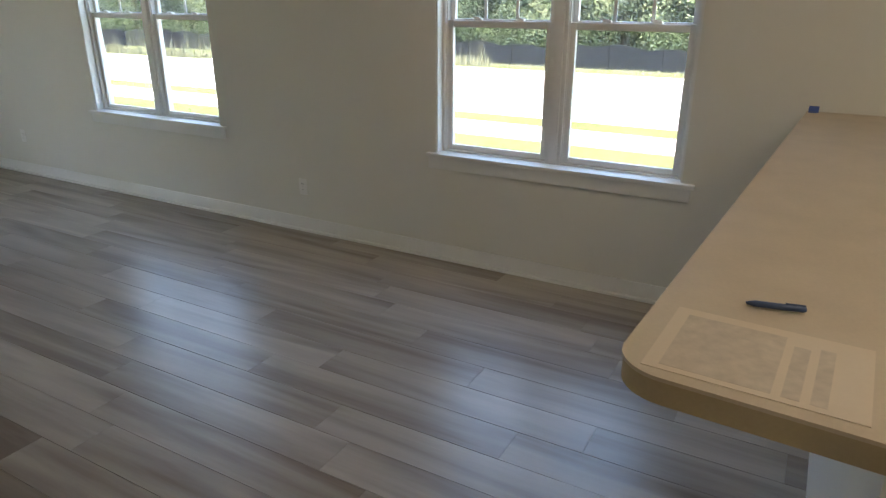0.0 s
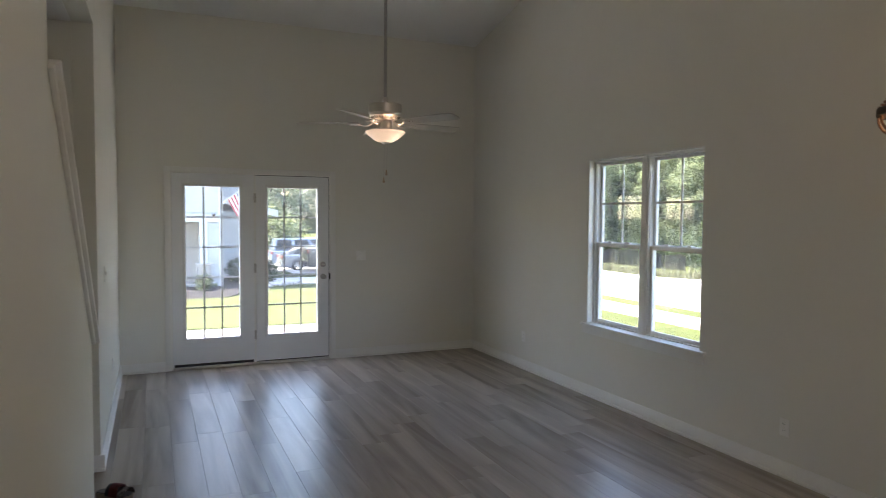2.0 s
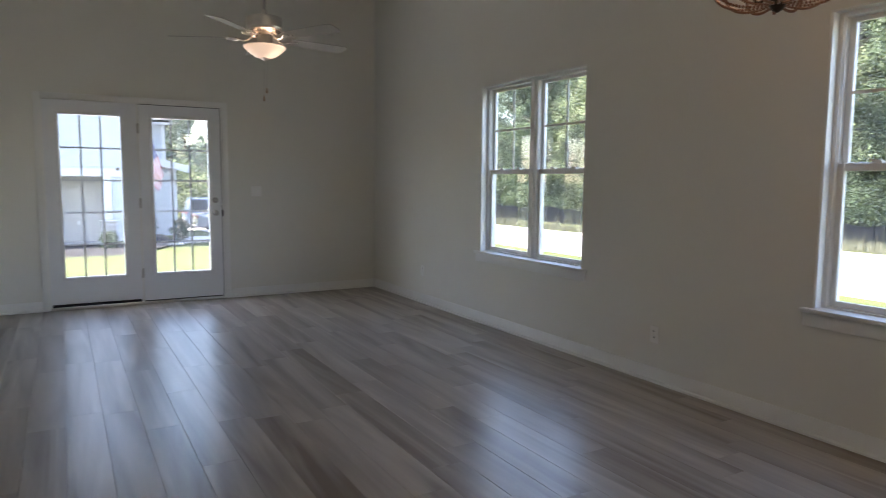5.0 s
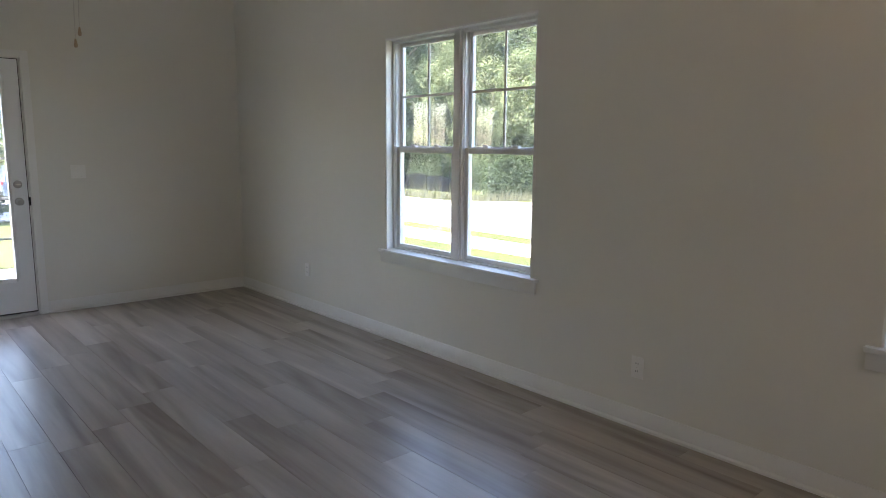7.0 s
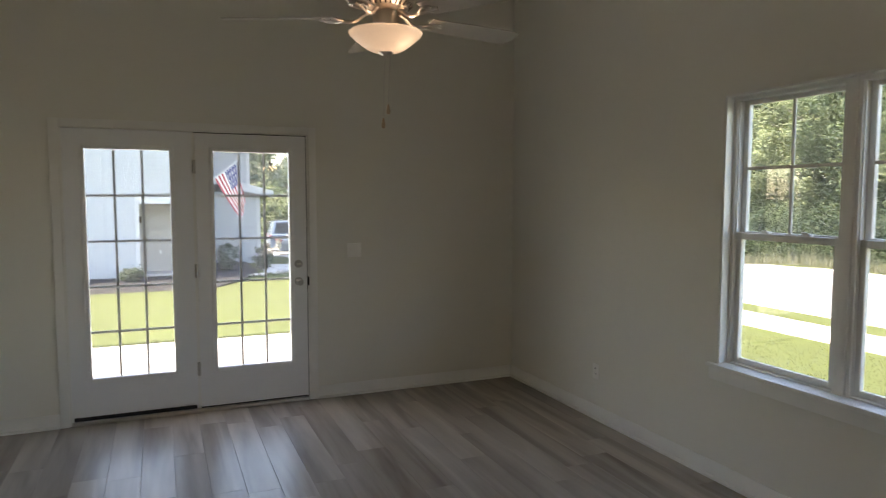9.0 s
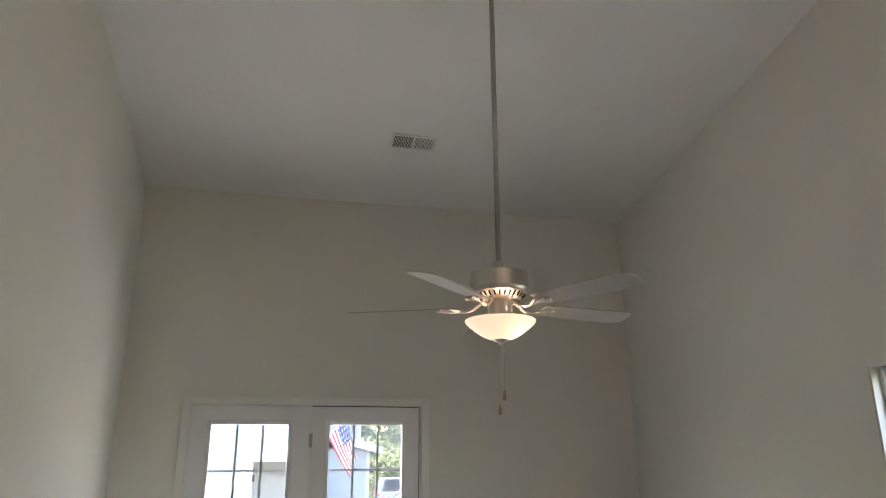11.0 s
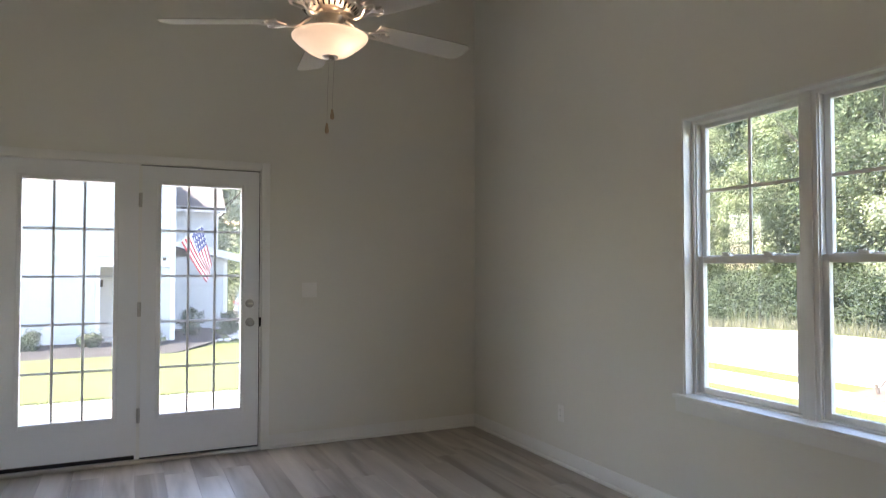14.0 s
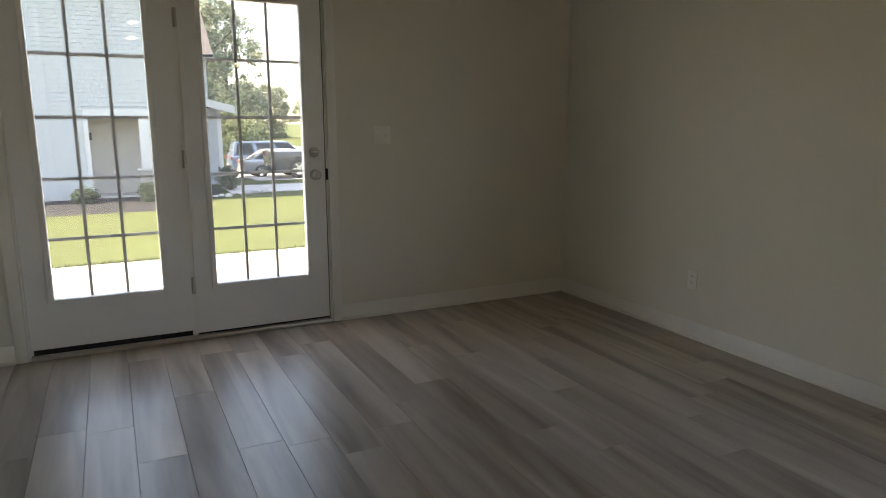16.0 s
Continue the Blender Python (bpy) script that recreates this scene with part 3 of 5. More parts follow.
motor = part("motor_housing", lathe(bmesh.new(), [(0, 2.534), (0.126, 2.534), (0.131, 2.529), (0.131, 2.460), (0.126, 2.455), (0.124, 2.442), (0.100, 2.420), (0.072, 2.408), (0, 2.406)], 48), NICKEL, fan)
for i in range(30):
    part("vent_slot", box(bmesh.new(), -0.012, 0.012, -0.0035, 0.0035, -0.002, 0.002, m=Matrix.Rotation(2 * math.pi * i / 30, 4, "Z") @ Matrix.Translation((0.107, 0, 2.4262)) @ Matrix.Rotation(radians(-41.6), 4, "Y")), BLACK, motor)
part("switch_housing", lathe(bmesh.new(), [(0, 2.408), (0.052, 2.406), (0.055, 2.398), (0.055, 2.345), (0.06, 2.332), (0.095, 2.322), (0.095, 2.317), (0, 2.317)], 32), NICKEL, fan)
part("glass_bowl", lathe(bmesh.new(), [(0.142, 2.323), (0.152, 2.323), (0.157, 2.318), (0.154, 2.308), (0.134, 2.289), (0.108, 2.268), (0.082, 2.250), (0.060, 2.240), (0.042, 2.236), (0, 2.235)], 48), BOWL, fan, "lit frosted glass bowl")
part("finial", lathe(bmesh.new(), [(0, 2.244), (0.030, 2.240), (0.034, 2.234), (0.026, 2.227), (0.010, 2.222), (0.008, 2.214), (0, 2.212)], 24), NICKEL, fan)
lamp = new("fan_lamp", bpy.data.lights.new("fan_lamp", "POINT"))
lamp.data.energy, lamp.data.color, lamp.data.shadow_soft_size = 0.20, (1.0, 0.82, 0.68), 0.03
lamp.location = (FX + 0.045, FY - 0.06, 2.304)
for i in range(5):
    ang = radians(11 + 72 * i)
    turn = Matrix.Rotation(ang, 4, "Z")
    iron = bmesh.new()
    tube(iron, smooth_line([(0.075, 0, 2.404), (0.100, 0, 2.392), (0.122, 0, 2.374), (0.150, 0, 2.366), (0.180, 0, 2.368), (0.205, 0, 2.376)]), 0.0085, 10)
    for s in (-1, 1):
        tube(iron, smooth_line([(0.180, 0.002 * s, 2.370), (0.205, 0.020 * s, 2.372), (0.235, 0.040 * s, 2.375), (0.262, 0.034 * s, 2.376), (0.258, 0.014 * s, 2.375), (0.235, 0.012 * s, 2.374)]), 0.0065, 8)
    tube(iron, smooth_line([(0.200, 0, 2.374), (0.240, 0, 2.374), (0.285, 0, 2.375)]), 0.007, 8)
    bmesh.ops.transform(iron, matrix=turn, verts=iron.verts[:])
    part("blade_bracket", iron, NICKEL, fan)
    outline = [(0.215, -0.052), (0.40, -0.062), (0.64, -0.068), (0.675, -0.066), (0.695, -0.052), (0.702, -0.025), (0.702, 0.025), (0.695, 0.052), (0.675, 0.066), (0.64, 0.068), (0.40, 0.062), (0.215, 0.052)]
    bl = prism(bmesh.new(), outline, "z", -0.003, 0.003)
    bmesh.ops.transform(bl, matrix=turn @ Matrix.Translation((0, 0, 2.384)) @ Matrix.Rotation(radians(-12), 4, "X"), verts=bl.verts[:])
    part("blade", bl, BLADE, fan)
for dx, end in ((-0.012, 1.925), (0.010, 1.985)):
    ch = part("pull_chain", tube(bmesh.new(), [(dx * 2, -0.045, 2.36), (dx, -0.03, 2.22), (dx, -0.01, 2.1), (dx, 0, end + 0.03)], 0.0016, 6), NICKEL, fan)
    part("chain_fob", lathe(bmesh.new(), [(0, 0.034), (0.004, 0.032), (0.006, 0.02), (0.009, 0.004), (0.008, -0.008), (0, -0.012)], 14, (dx, 0, end)), FOB, ch, "small wooden pull chain fob")

# ---------------------------------------------------------------- bead chandelier
CX, CY = -1.20, -6.152
ch = thing("chandelier", "dark bronze chandelier with draped wooden bead strands and lit candle bulbs", "chandelier", CX, CY, 0)
CT = vault(CY)
RZ, RR = 2.028, 0.213
part("canopy", lathe(bmesh.new(), [(0, CT + 0.02), (0.06, CT + 0.02), (0.06, CT - 0.03), (0.03, CT - 0.05), (0, CT - 0.05)], 24), BRONZE, ch)
chain = bmesh.new()
z = 2.56
while z < CT - 0.05:
    for a in (0, 90):
        ring = [(0.009 * math.cos(t) * math.cos(radians(a)), 0.009 * math.cos(t) * math.sin(radians(a)), z + 0.018 * math.sin(t)) for t in (2 * math.pi * i / 8 for i in range(8))]
        tube(chain, ring, 0.0022, 5, closed=True)
        z += 0.029
part("chain", chain, BRONZE, ch)
part("crown", lathe(bmesh.new(), [(0, 2.56), (0.012, 2.55), (0.02, 2.46), (0.060, 2.44), (0.062, 2.425), (0.05, 2.42), (0, 2.42)], 28), BRONZE, ch)
part("hoop", lathe(bmesh.new(), [(RR - 0.006, RZ - 0.012), (RR + 0.006, RZ - 0.012), (RR + 0.006, RZ + 0.012), (RR - 0.006, RZ + 0.012), (RR - 0.006, RZ - 0.012)], 56), BRONZE, ch)
part("stem", tube(bmesh.new(), [(0, 0, 1.93), (0, 0, 2.5)], 0.008, 10), BRONZE, ch)
part("hub", lathe(bmesh.new(), [(0, 1.905), (0.018, 1.915), (0.03, 1.935), (0.022, 1.96), (0.045, 1.985), (0.04, 2.0), (0.012, 2.02), (0, 2.02)], 24), BRONZE, ch)
for i in range(20):
    a = 2 * math.pi * i / 20
    strand = bmesh.new()
    for j in range(38):
        u = j / 37
        r = 0.052 + (RR - 0.004 - 0.052) * (1 - u) ** 1.9 if u < 1 else 0.052
        zz = RZ + 0.018 + (2.42 - RZ - 0.018) * u
        ball(strand, (r * math.cos(a), r * math.sin(a), zz), 0.0060, 6, 4)
    part("bead_strand", strand, BEAD, ch)
for i in range(14):
    a = 2 * math.pi * (i + 0.5) / 14
    strand = bmesh.new()
    for j in range(24):
        u = j / 23
        r = RR * math.cos(u * math.pi / 2 * 0.93)
        zz = RZ - 0.018 - 0.082 * math.sin(u * math.pi / 2 * 1.25)
        ball(strand, (r * math.cos(a), r * math.sin(a), zz), 0.0058, 6, 4)
    part("bead_strand", strand, BEAD, ch)
for i in range(5):
    a = radians(20 + 72 * i)
    c, s = math.cos(a), math.sin(a)
    arm = part("candle_arm", tube(bmesh.new(), [(0.03 * c, 0.03 * s, 1.985), (0.06 * c, 0.06 * s, 1.955), (0.08 * c, 0.08 * s, 1.955), (0.098 * c, 0.098 * s, 1.985), (0.100 * c, 0.100 * s, 2.02)], 0.006, 8), BRONZE, ch)
    part("candle_sleeve", lathe(bmesh.new(), [(0, 2.015), (0.022, 2.018), (0.024, 2.024), (0.010, 2.028), (0.010, 2.062), (0, 2.062)], 16, (0.100 * c, 0.100 * s, 0)), BRONZE, arm)
    part("bulb", lathe(bmesh.new(), [(0, 2.062), (0.007, 2.063), (0.012, 2.075), (0.0135, 2.086), (0.010, 2.102), (0.004, 2.120), (0, 2.124)], 14, (0.100 * c, 0.100 * s, 0)), BULB, arm, "lit candle bulb")

# ---------------------------------------------------------------- kitchen light, seen mirrored in the patio door glass
KX, KY, KZ = -2.38, -8.9, 2.88
kit = thing("kitchen_light", "brushed nickel track light with four lit white shades", "ceiling light", KX, KY, 0)
part("rod", tube(bmesh.new(), [(0, 0, KZ + 0.12), (0, 0, vault(KY))], 0.012, 10), NICKEL, kit)
part("bar", box(bmesh.new(), -0.02, 0.02, -0.70, 0.70, -0.015, 0.015, bevel=0.005, m=Matrix.Translation((0, 0, KZ + 0.11)) @ Matrix.Rotation(math.atan(0.21), 4, "X")), NICKEL, kit)
for i in range(4):
    x, y = (-0.12, 0.14)[i % 2], -0.6 + 0.4 * i
    z = KZ + 0.21 * y
    arm = part("arm", tube(bmesh.new(), [(0, y, z + 0.11), (x * 0.6, y, z + 0.09), (x, y, z + 0.03)], 0.010, 8), NICKEL, kit)
    part("shade", lathe(bmesh.new(), [(0, 0.03), (0.03, 0.028), (0.075, 0.012), (0.095, -0.010), (0.08, -0.018), (0, -0.022)], 20, (x, y, z)), SHADE, arm, "lit white glass shade")

# ---------------------------------------------------------------- vent, switches, outlets, thermostat
slope = math.degrees(math.atan(0.21))
vent = thing("ceiling_vent", "white metal ceiling register with dark slots", "vent")
vent.matrix_world = Matrix.Translation((-2.075, -0.865, vault(-0.865))) @ Matrix.Rotation(radians(-slope), 4, "X")
part("backing", boxes((-0.150, 0.150, -0.065, 0.065, -0.006, -0.002)), BLACK, vent)
part("frame", boxes((-0.170, -0.148, -0.085, 0.085, -0.012, -0.001), (0.148, 0.170, -0.085, 0.085, -0.012, -0.001), (-0.148, 0.148, -0.085, -0.065, -0.012, -0.001), (-0.148, 0.148, 0.065, 0.085, -0.012, -0.001), (-0.010, 0.010, -0.065, 0.065, -0.012, -0.001), bevel=0.003), TRIM, vent)
for i in range(26):
    x = -0.140 + i * 0.0112
    if abs(x) > 0.012:
        part("slat", box(bmesh.new(), -0.0032, 0.0032, -0.065, 0.065, -0.0009, 0.0009, m=Matrix.Translation((x, 0, -0.009)) @ Matrix.Rotation(radians(62 if x < 0 else 30), 4, "Y")), TRIM, vent)


def wall_plate(name, label, category, m, gangs, kind):
    """A plate in the x-z plane that faces -y, before m places it."""
    e = thing(name, label, category)
    e.matrix_world = m
    w = 0.035 + 0.023 * (gangs - 1)
    part("plate", boxes((-w, w, -0.006, -0.0005, -0.057, 0.057), bevel=0.003), PLATE, e)
    for g in range(gangs):
        x = (g - (gangs - 1) / 2) * 0.046
        if kind == "switch":
            t = part("toggle", boxes((x - 0.005, x + 0.005, -0.016, -0.006, -0.010, 0.012), bevel=0.002), PLATE, e)
        else:
            for z in (-0.02, 0.02):
                sock = part("socket", boxes((x - 0.016, x + 0.016, -0.0075, -0.0058, z - 0.0135, z + 0.0135), bevel=0.0005), PLATE, e)
                for dx in (-0.006, 0.006):
                    part("slot", boxes((x + dx - 0.0012, x + dx + 0.0012, -0.0082, -0.007, z - 0.003, z + 0.006)), BLACK, sock)
        for z in (-0.042, 0.042) if kind == "switch" else (0,):
            part("screw", boxes((x - 0.002, x + 0.002, -0.0068, -0.0055, z - 0.002, z + 0.002)), NICKEL, e)
    return e


wall_plate("light_switch", "white double toggle switch plate on the wall beside the patio doors", "light switch", pose(-1.459, 0, 1.19), 2, "switch")
wall_plate("light_switch", "white single toggle switch plate on the wall beside the hall opening", "light switch", pose(XL, -2.17, 1.22, 0, 0, 90), 1, "switch")
wall_plate("outlet", "white duplex outlet low on the window wall near the corner", "outlet", pose(0, -1.277, 0.352, 0, 0, -90), 1, "outlet")
wall_plate("outlet", "white duplex outlet low on the wall between the windows", "outlet", pose(0, -4.565, 0.32, 0, 0, -90), 1, "outlet")
wall_plate("outlet", "white duplex outlet low on the short wall beside the doors", "outlet", pose(XL, -1.31, 0.38, 0, 0, 90), 1, "outlet")

th = thing("thermostat", "white wall thermostat with a small grey display on its wall plate", "thermostat")
th.matrix_world = pose(-3.98, -6.226, 1.606, 0, 0, 90) @ Matrix.Diagonal((0.83, 0.80, 0.83, 1.0))
part("wall_plate", boxes((-0.105, 0.058, -0.007, -0.0005, -0.077, 0.078), bevel=0.003), PLATE, th)
body = part("body", boxes((-0.070, 0.050, -0.046, -0.0075, -0.063, 0.074), bevel=0.006), THERMO, th)
part("bezel", boxes((-0.055, 0.042, -0.0495, -0.0455, -0.055, 0.042), bevel=0.003), HINGE, body)
part("display", boxes((-0.046, 0.035, -0.0510, -0.0494, -0.012, 0.036)), LCD, body)
part("button", boxes((-0.042, 0.032, -0.0510, -0.0494, -0.034, -0.018)), BLACK, body)
part("button", boxes((-0.042, 0.032, -0.0510, -0.0494, -0.050, -0.037)), PLATE, body)

# ---------------------------------------------------------------- breakfast bar
bar_wall = setting("wall_bar", boxes((-2.40, -0.001, -7.90, -7.765, 0, 1.028)), TRIM, "white painted knee wall under the breakfast bar", "wall")
bar = thing("breakfast_bar", "beige laminate breakfast bar top with a rounded corner", "counter")


def front(x):
    return -7.53 - 0.0545 * x


out = [(-0.004, front(0))]
for cx, cy, r, a0 in ((-2.512, front(-2.512) - 0.075, 0.075, 90), (-2.552, -8.0, 0.07, 180)):
    for i in range(9):
        a = radians(a0 + 90 * i / 8)
        out.append((cx + r * math.cos(a), cy + r * math.sin(a)))
out.append((-0.004, -8.15))
part("top", prism(bmesh.new(), out, "z", 1.066, 1.072), LAMINATE, bar)
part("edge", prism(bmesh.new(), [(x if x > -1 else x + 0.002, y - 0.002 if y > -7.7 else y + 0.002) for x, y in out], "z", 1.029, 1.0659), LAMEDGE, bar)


def paper_sheet(name, label, x, y, rz, w, h, lift, bars):
    p = thing(name, label, "paper", x, y, 1.0722 + lift, rz)
    part("sheet", boxes((-w / 2, w / 2, -h / 2, h / 2, 0.0, 0.0012)), PAPER, p)
    for a, b, c, d in bars:
        part("print_bar", boxes((a, b, c, d, 0.0013, 0.0016)), INK, p)
    return p


lines = [(-0.09, 0.09 - 0.02 * (i % 3), 0.020 + 0.013 * i, 0.0245 + 0.013 * i) for i in range(8)]
paper_sheet("paper", "printed paper sheet lying on the breakfast bar", -2.462, -7.575, -3, 0.216, 0.279, 0.0, [(-0.095, 0.085, -0.026, 0.118), (-0.095, 0.060, -0.060, -0.038), (-0.095, 0.070, -0.092, -0.072)])
paper_sheet("paper", "second printed paper sheet beside the first on the bar", -2.450, -7.87, -1, 0.216, 0.279, 0.0, lines)
pen = thing("pen", "dark blue ballpoint pen lying on the paper", "pen", -2.285, -7.580, 1.081, 101)
part("barrel", tube(bmesh.new(), [(-0.046, 0, 0), (-0.042, 0, 0), (0.032, 0, 0), (0.045, 0, 0)], [0.003, 0.0055, 0.0055, 0.002], 10), BLUE, pen)
part("clip", boxes((-0.044, -0.014, -0.001, 0.001, 0.0050, 0.0075)), BLUE, pen)
tape = tagged(part("tape_strip", boxes((-0.05, -0.002, -7.575, -7.535, 1.0722, 1.0730), (-0.0035, -0.0005, -7.575, -7.535, 1.0725, 1.095)), TAPE, None), "strip of blue painter's tape where the bar meets the wall", "tape")


# ---------------------------------------------------------------- sandals
def sandal(x, y, rz, label):
    s = thing("sandal", label, "sandal", x, y, 0.0, rz, group="pair of sandals")
    pts = [(0.0, -0.03), (0.03, -0.036), (0.08, -0.033), (0.14, -0.040), (0.20, -0.046), (0.235, -0.038), (0.25, -0.012), (0.25, 0.012), (0.235, 0.034), (0.20, 0.042), (0.14, 0.036), (0.08, 0.031), (0.03, 0.034), (0.0, 0.028), (-0.012, 0.0)]
    part("sole", prism(bmesh.new(), pts, "z", 0.0, 0.032), SOLE, s)
    part("footbed", prism(bmesh.new(), [(0.005 + a * 0.96, b * 0.88) for a, b in pts], "z", 0.0322, 0.037), STRAPDARK, s)
    for x0, x1, mt, h in ((0.085, 0.118, STRAPDARK, 0.060), (0.112, 0.178, STRAPRED, 0.066), (0.172, 0.236, STRAPSILVER, 0.050)):
        st = bmesh.new()
        row = []
        for i in range(11):
            a = math.pi * i / 10
            row.append([st.verts.new((xx, 0.047 * math.cos(a), 0.026 + h * math.sin(a) ** 0.8)) for xx in (x0, x1)])
        for a, b in zip(row, row[1:]):
            st.faces.new((a[0], a[1], b[1], b[0])).smooth = True
        bmesh.ops.solidify(st, geom=st.faces[:], thickness=0.004)
        part("strap", st, mt, s)
    s.matrix_world = s.matrix_world @ Matrix.Diagonal((0.88, 0.95, 0.95, 1.0))
    return s


sandal(-4.00, -3.235, -38, "dark red and silver strapped sandal on the floor")
sandal(-4.105, -3.455, -38, "dark red and black strapped sandal by the stair wall")


# ---------------------------------------------------------------- outdoors: ground, road, patio
def ease(u):
    u = min(1.0, max(0.0, u))
    return u * u * (3 - 2 * u)


R0, R1 = 9.2, 17.0  # edges of the road


def land(x, y):
    """Height of the lawn, which falls away from the house."""
    return -0.17 - max(0.56 * ease((x - 0.3) / 6.5), 0.86 * ease((y - 2.2) / 15.0)) - 0.52 * ease((y - 24.0) / 8.0)


def strip(x0, x1, y0, y1, lift, step=1.0, thick=0.0):
    bm = bmesh.new()
    n = max(1, int((y1 - y0) / step))
    nx = max(1, int((x1 - x0) / 1.0))
    g = [[bm.verts.new((x0 + (x1 - x0) * i / nx, y0 + (y1 - y0) * j / n, land(x0 + (x1 - x0) * i / nx, y0 + (y1 - y0) * j / n) + lift)) for j in range(n + 1)] for i in range(nx + 1)]
    for i in range(nx):
        for j in range(n):
            bm.faces.new((g[i][j], g[i + 1][j], g[i + 1][j + 1], g[i][j + 1]))
    if thick:
        bmesh.ops.recalc_face_normals(bm, faces=bm.faces[:])
        ext = bmesh.ops.extrude_face_region(bm, geom=bm.faces[:])["geom"]
        bmesh.ops.translate(bm, verts=[v for v in ext if isinstance(v, bmesh.types.BMVert)], vec=(0, 0, -thick))
    return bm


xs = [-900, -300, -100, -40, -20, -12, -8, -6, -4, -2] + [0.5 * i for i in range(19)] + [R0 - 0.001, R0, 11, 13, 15, R1, R1 + 0.001, 18, 19, 22, 26, 32, 45, 90, 300, 900]
ys = [-900, -300, -100, -40, -20, -12, -8, -4, 0] + [2 + 0.5 * i for i in range(69)] + [40, 60, 100, 300, 900]
gm = bmesh.new()
gv = [[gm.verts.new((x, y, (land(x, y) if not (-5.9 < x < 0.5 and -11 < y < 0.4) else -0.4) - (0.22 if R0 <= x <= R1 else 0.0))) for y in ys] for x in xs]
for i in range(len(xs) - 1):
    for j in range(len(ys) - 1):
        gm.faces.new((gv[i][j], gv[i + 1][j], gv[i + 1][j + 1], gv[i][j + 1])).smooth = True
setting("ground", gm, GRASS, "sunlit mown lawn and verge reaching the horizon", "lawn")
setting("road", strip(R0 + 0.004, R1 - 0.004, -60, 90, -0.128, 2.0), ROADTOP, "pale sunlit street surface", "road")
setting("kerb", strip(R0 - 0.16, R0, -60, 90, 0.012, 2.0, 0.16), CONCRETE, "pale concrete kerb beside the lawn", "kerb")
setting("kerb", strip(R1, R1 + 0.16, -60, 90, 0.012, 2.0, 0.16), CONCRETE, "pale concrete kerb across the street", "kerb")
walkway = thing("sidewalk", "pale concrete sidewalk in slabs along the street", "sidewalk", kind="structure")
for i in range(40):
    part("slab", strip(6.95, 8.15, -28 + 1.5 * i + 0.008, -28 + 1.5 * (i + 1) - 0.008, 0.022, 0.75, 0.06), CONCRETE, walkway)
patio = thing("patio", "pale sunlit concrete patio outside the doors", "patio", kind="structure")
for i in range(3):
    for j in range(2):
        part("slab", boxes((-6.2 + 2.6 * i + 0.004, -3.6 + 2.6 * i - 0.004, 0.17 + 1.58 * j + 0.004, 0.17 + 1.58 * (j + 1) - 0.004, -0.24, -0.125), bevel=0.006), CONCRETE, patio)
setting("driveway", strip(0.5, R0 - 0.2, 18.7, 21.3, 0.02, 1.0, 0.05), CONCRETE, "pale concrete path beside the low wing", "path")
setting("driveway", strip(2.2, R0 - 0.2, 23.3, 26.0, 0.02, 1.0, 0.05), CONCRETE, "pale concrete driveway under the pickup truck", "driveway")
setting("driveway", strip(1.6, R0 - 0.2, 29.5, 37.0, 0.02, 1.0, 0.05), CONCRETE, "pale concrete driveway further along the street", "driveway")
bedm = bmesh.new()
prism(bedm, [(-12, 13.5), (-3.6, 13.7), (-1.5, 14.6), (-0.4, 16.8), (0.2, 18.6), (0.2, 22.2), (-1.34, 22.2), (-1.34, 18.2), (-12, 18.2)], "z", -0.95, land(-3, 15.3) + 0.02)
setting("flower_bed", bedm, MULCH, "dark mulch bed along the neighbouring house", "flower bed")
bed2 = bmesh.new()
lathe(bed2, [(0.0, 0.10), (0.55, 0.08), (1.12, -0.03), (1.15, -0.1)], 24, (8.72, 1.08, land(8.72, 1.08) + 0.03))
tagged(part("mulch_ring", bed2, REDMULCH, None), "low mound of brown mulch round the young tree", "mulch")


def blades(n, x0, x1, y0, y1, h, width, seed, lift=0.0):
    rnd = random.Random(seed)
    verts, faces = [], []
    for _ in range(n):
        x, y, a = rnd.uniform(x0, x1), rnd.uniform(y0, y1), rnd.uniform(0, math.pi)
        hh, lean = h * rnd.uniform(0.5, 1.2), rnd.uniform(-0.35, 0.35) * h
        dx, dy, z = width * math.cos(a), width * math.sin(a), land(x, y) + lift
        k = len(verts)
        verts += [(x - dx, y - dy, z - 0.01), (x + dx, y + dy, z - 0.01), (x + lean * math.sin(a), y - lean * math.cos(a), z + hh)]
        faces.append((k, k + 1, k + 2))
    return verts, faces


def stuff(name, verts, faces, material, label, category):
    me = bpy.data.meshes.new(name)
    me.from_pydata(verts, [], faces)
    me.materials.append(material)
    return tagged(new(name, me), label, category, kind="stuff")


v, f = blades(9000, -6.2, 2.0, 3.335, 3.50, 0.075, 0.005, 2)
stuff("grass", v, f, BLADES, "short lawn grass blades along the patio edge", "grass")
v, f = blades(9000, 4.2, 6.94, -2, 6, 0.03, 0.005, 3)
stuff("grass", v, f, BLADES, "short lawn grass blades beside the sidewalk", "grass")
v, f = blades(9000, 17.3, 18.5, 2.7, 32, 0.36, 0.009, 4)
v2, f2 = blades(4000, 17.25, 18.5, -16, 2.7, 0.12, 0.010, 6)
f, v = f + [tuple(i + len(v) for i in t) for t in f2], v + v2
v2, f2 = blades(700, 17.6, 18.55, 2.7, 30, 0.85, 0.012, 9)
f, v = f + [tuple(i + len(v) for i in t) for t in f2], v + v2
stuff("tall_grass", v, f, DRYGRASS, "tall pale grass along the far side of the street", "grass")


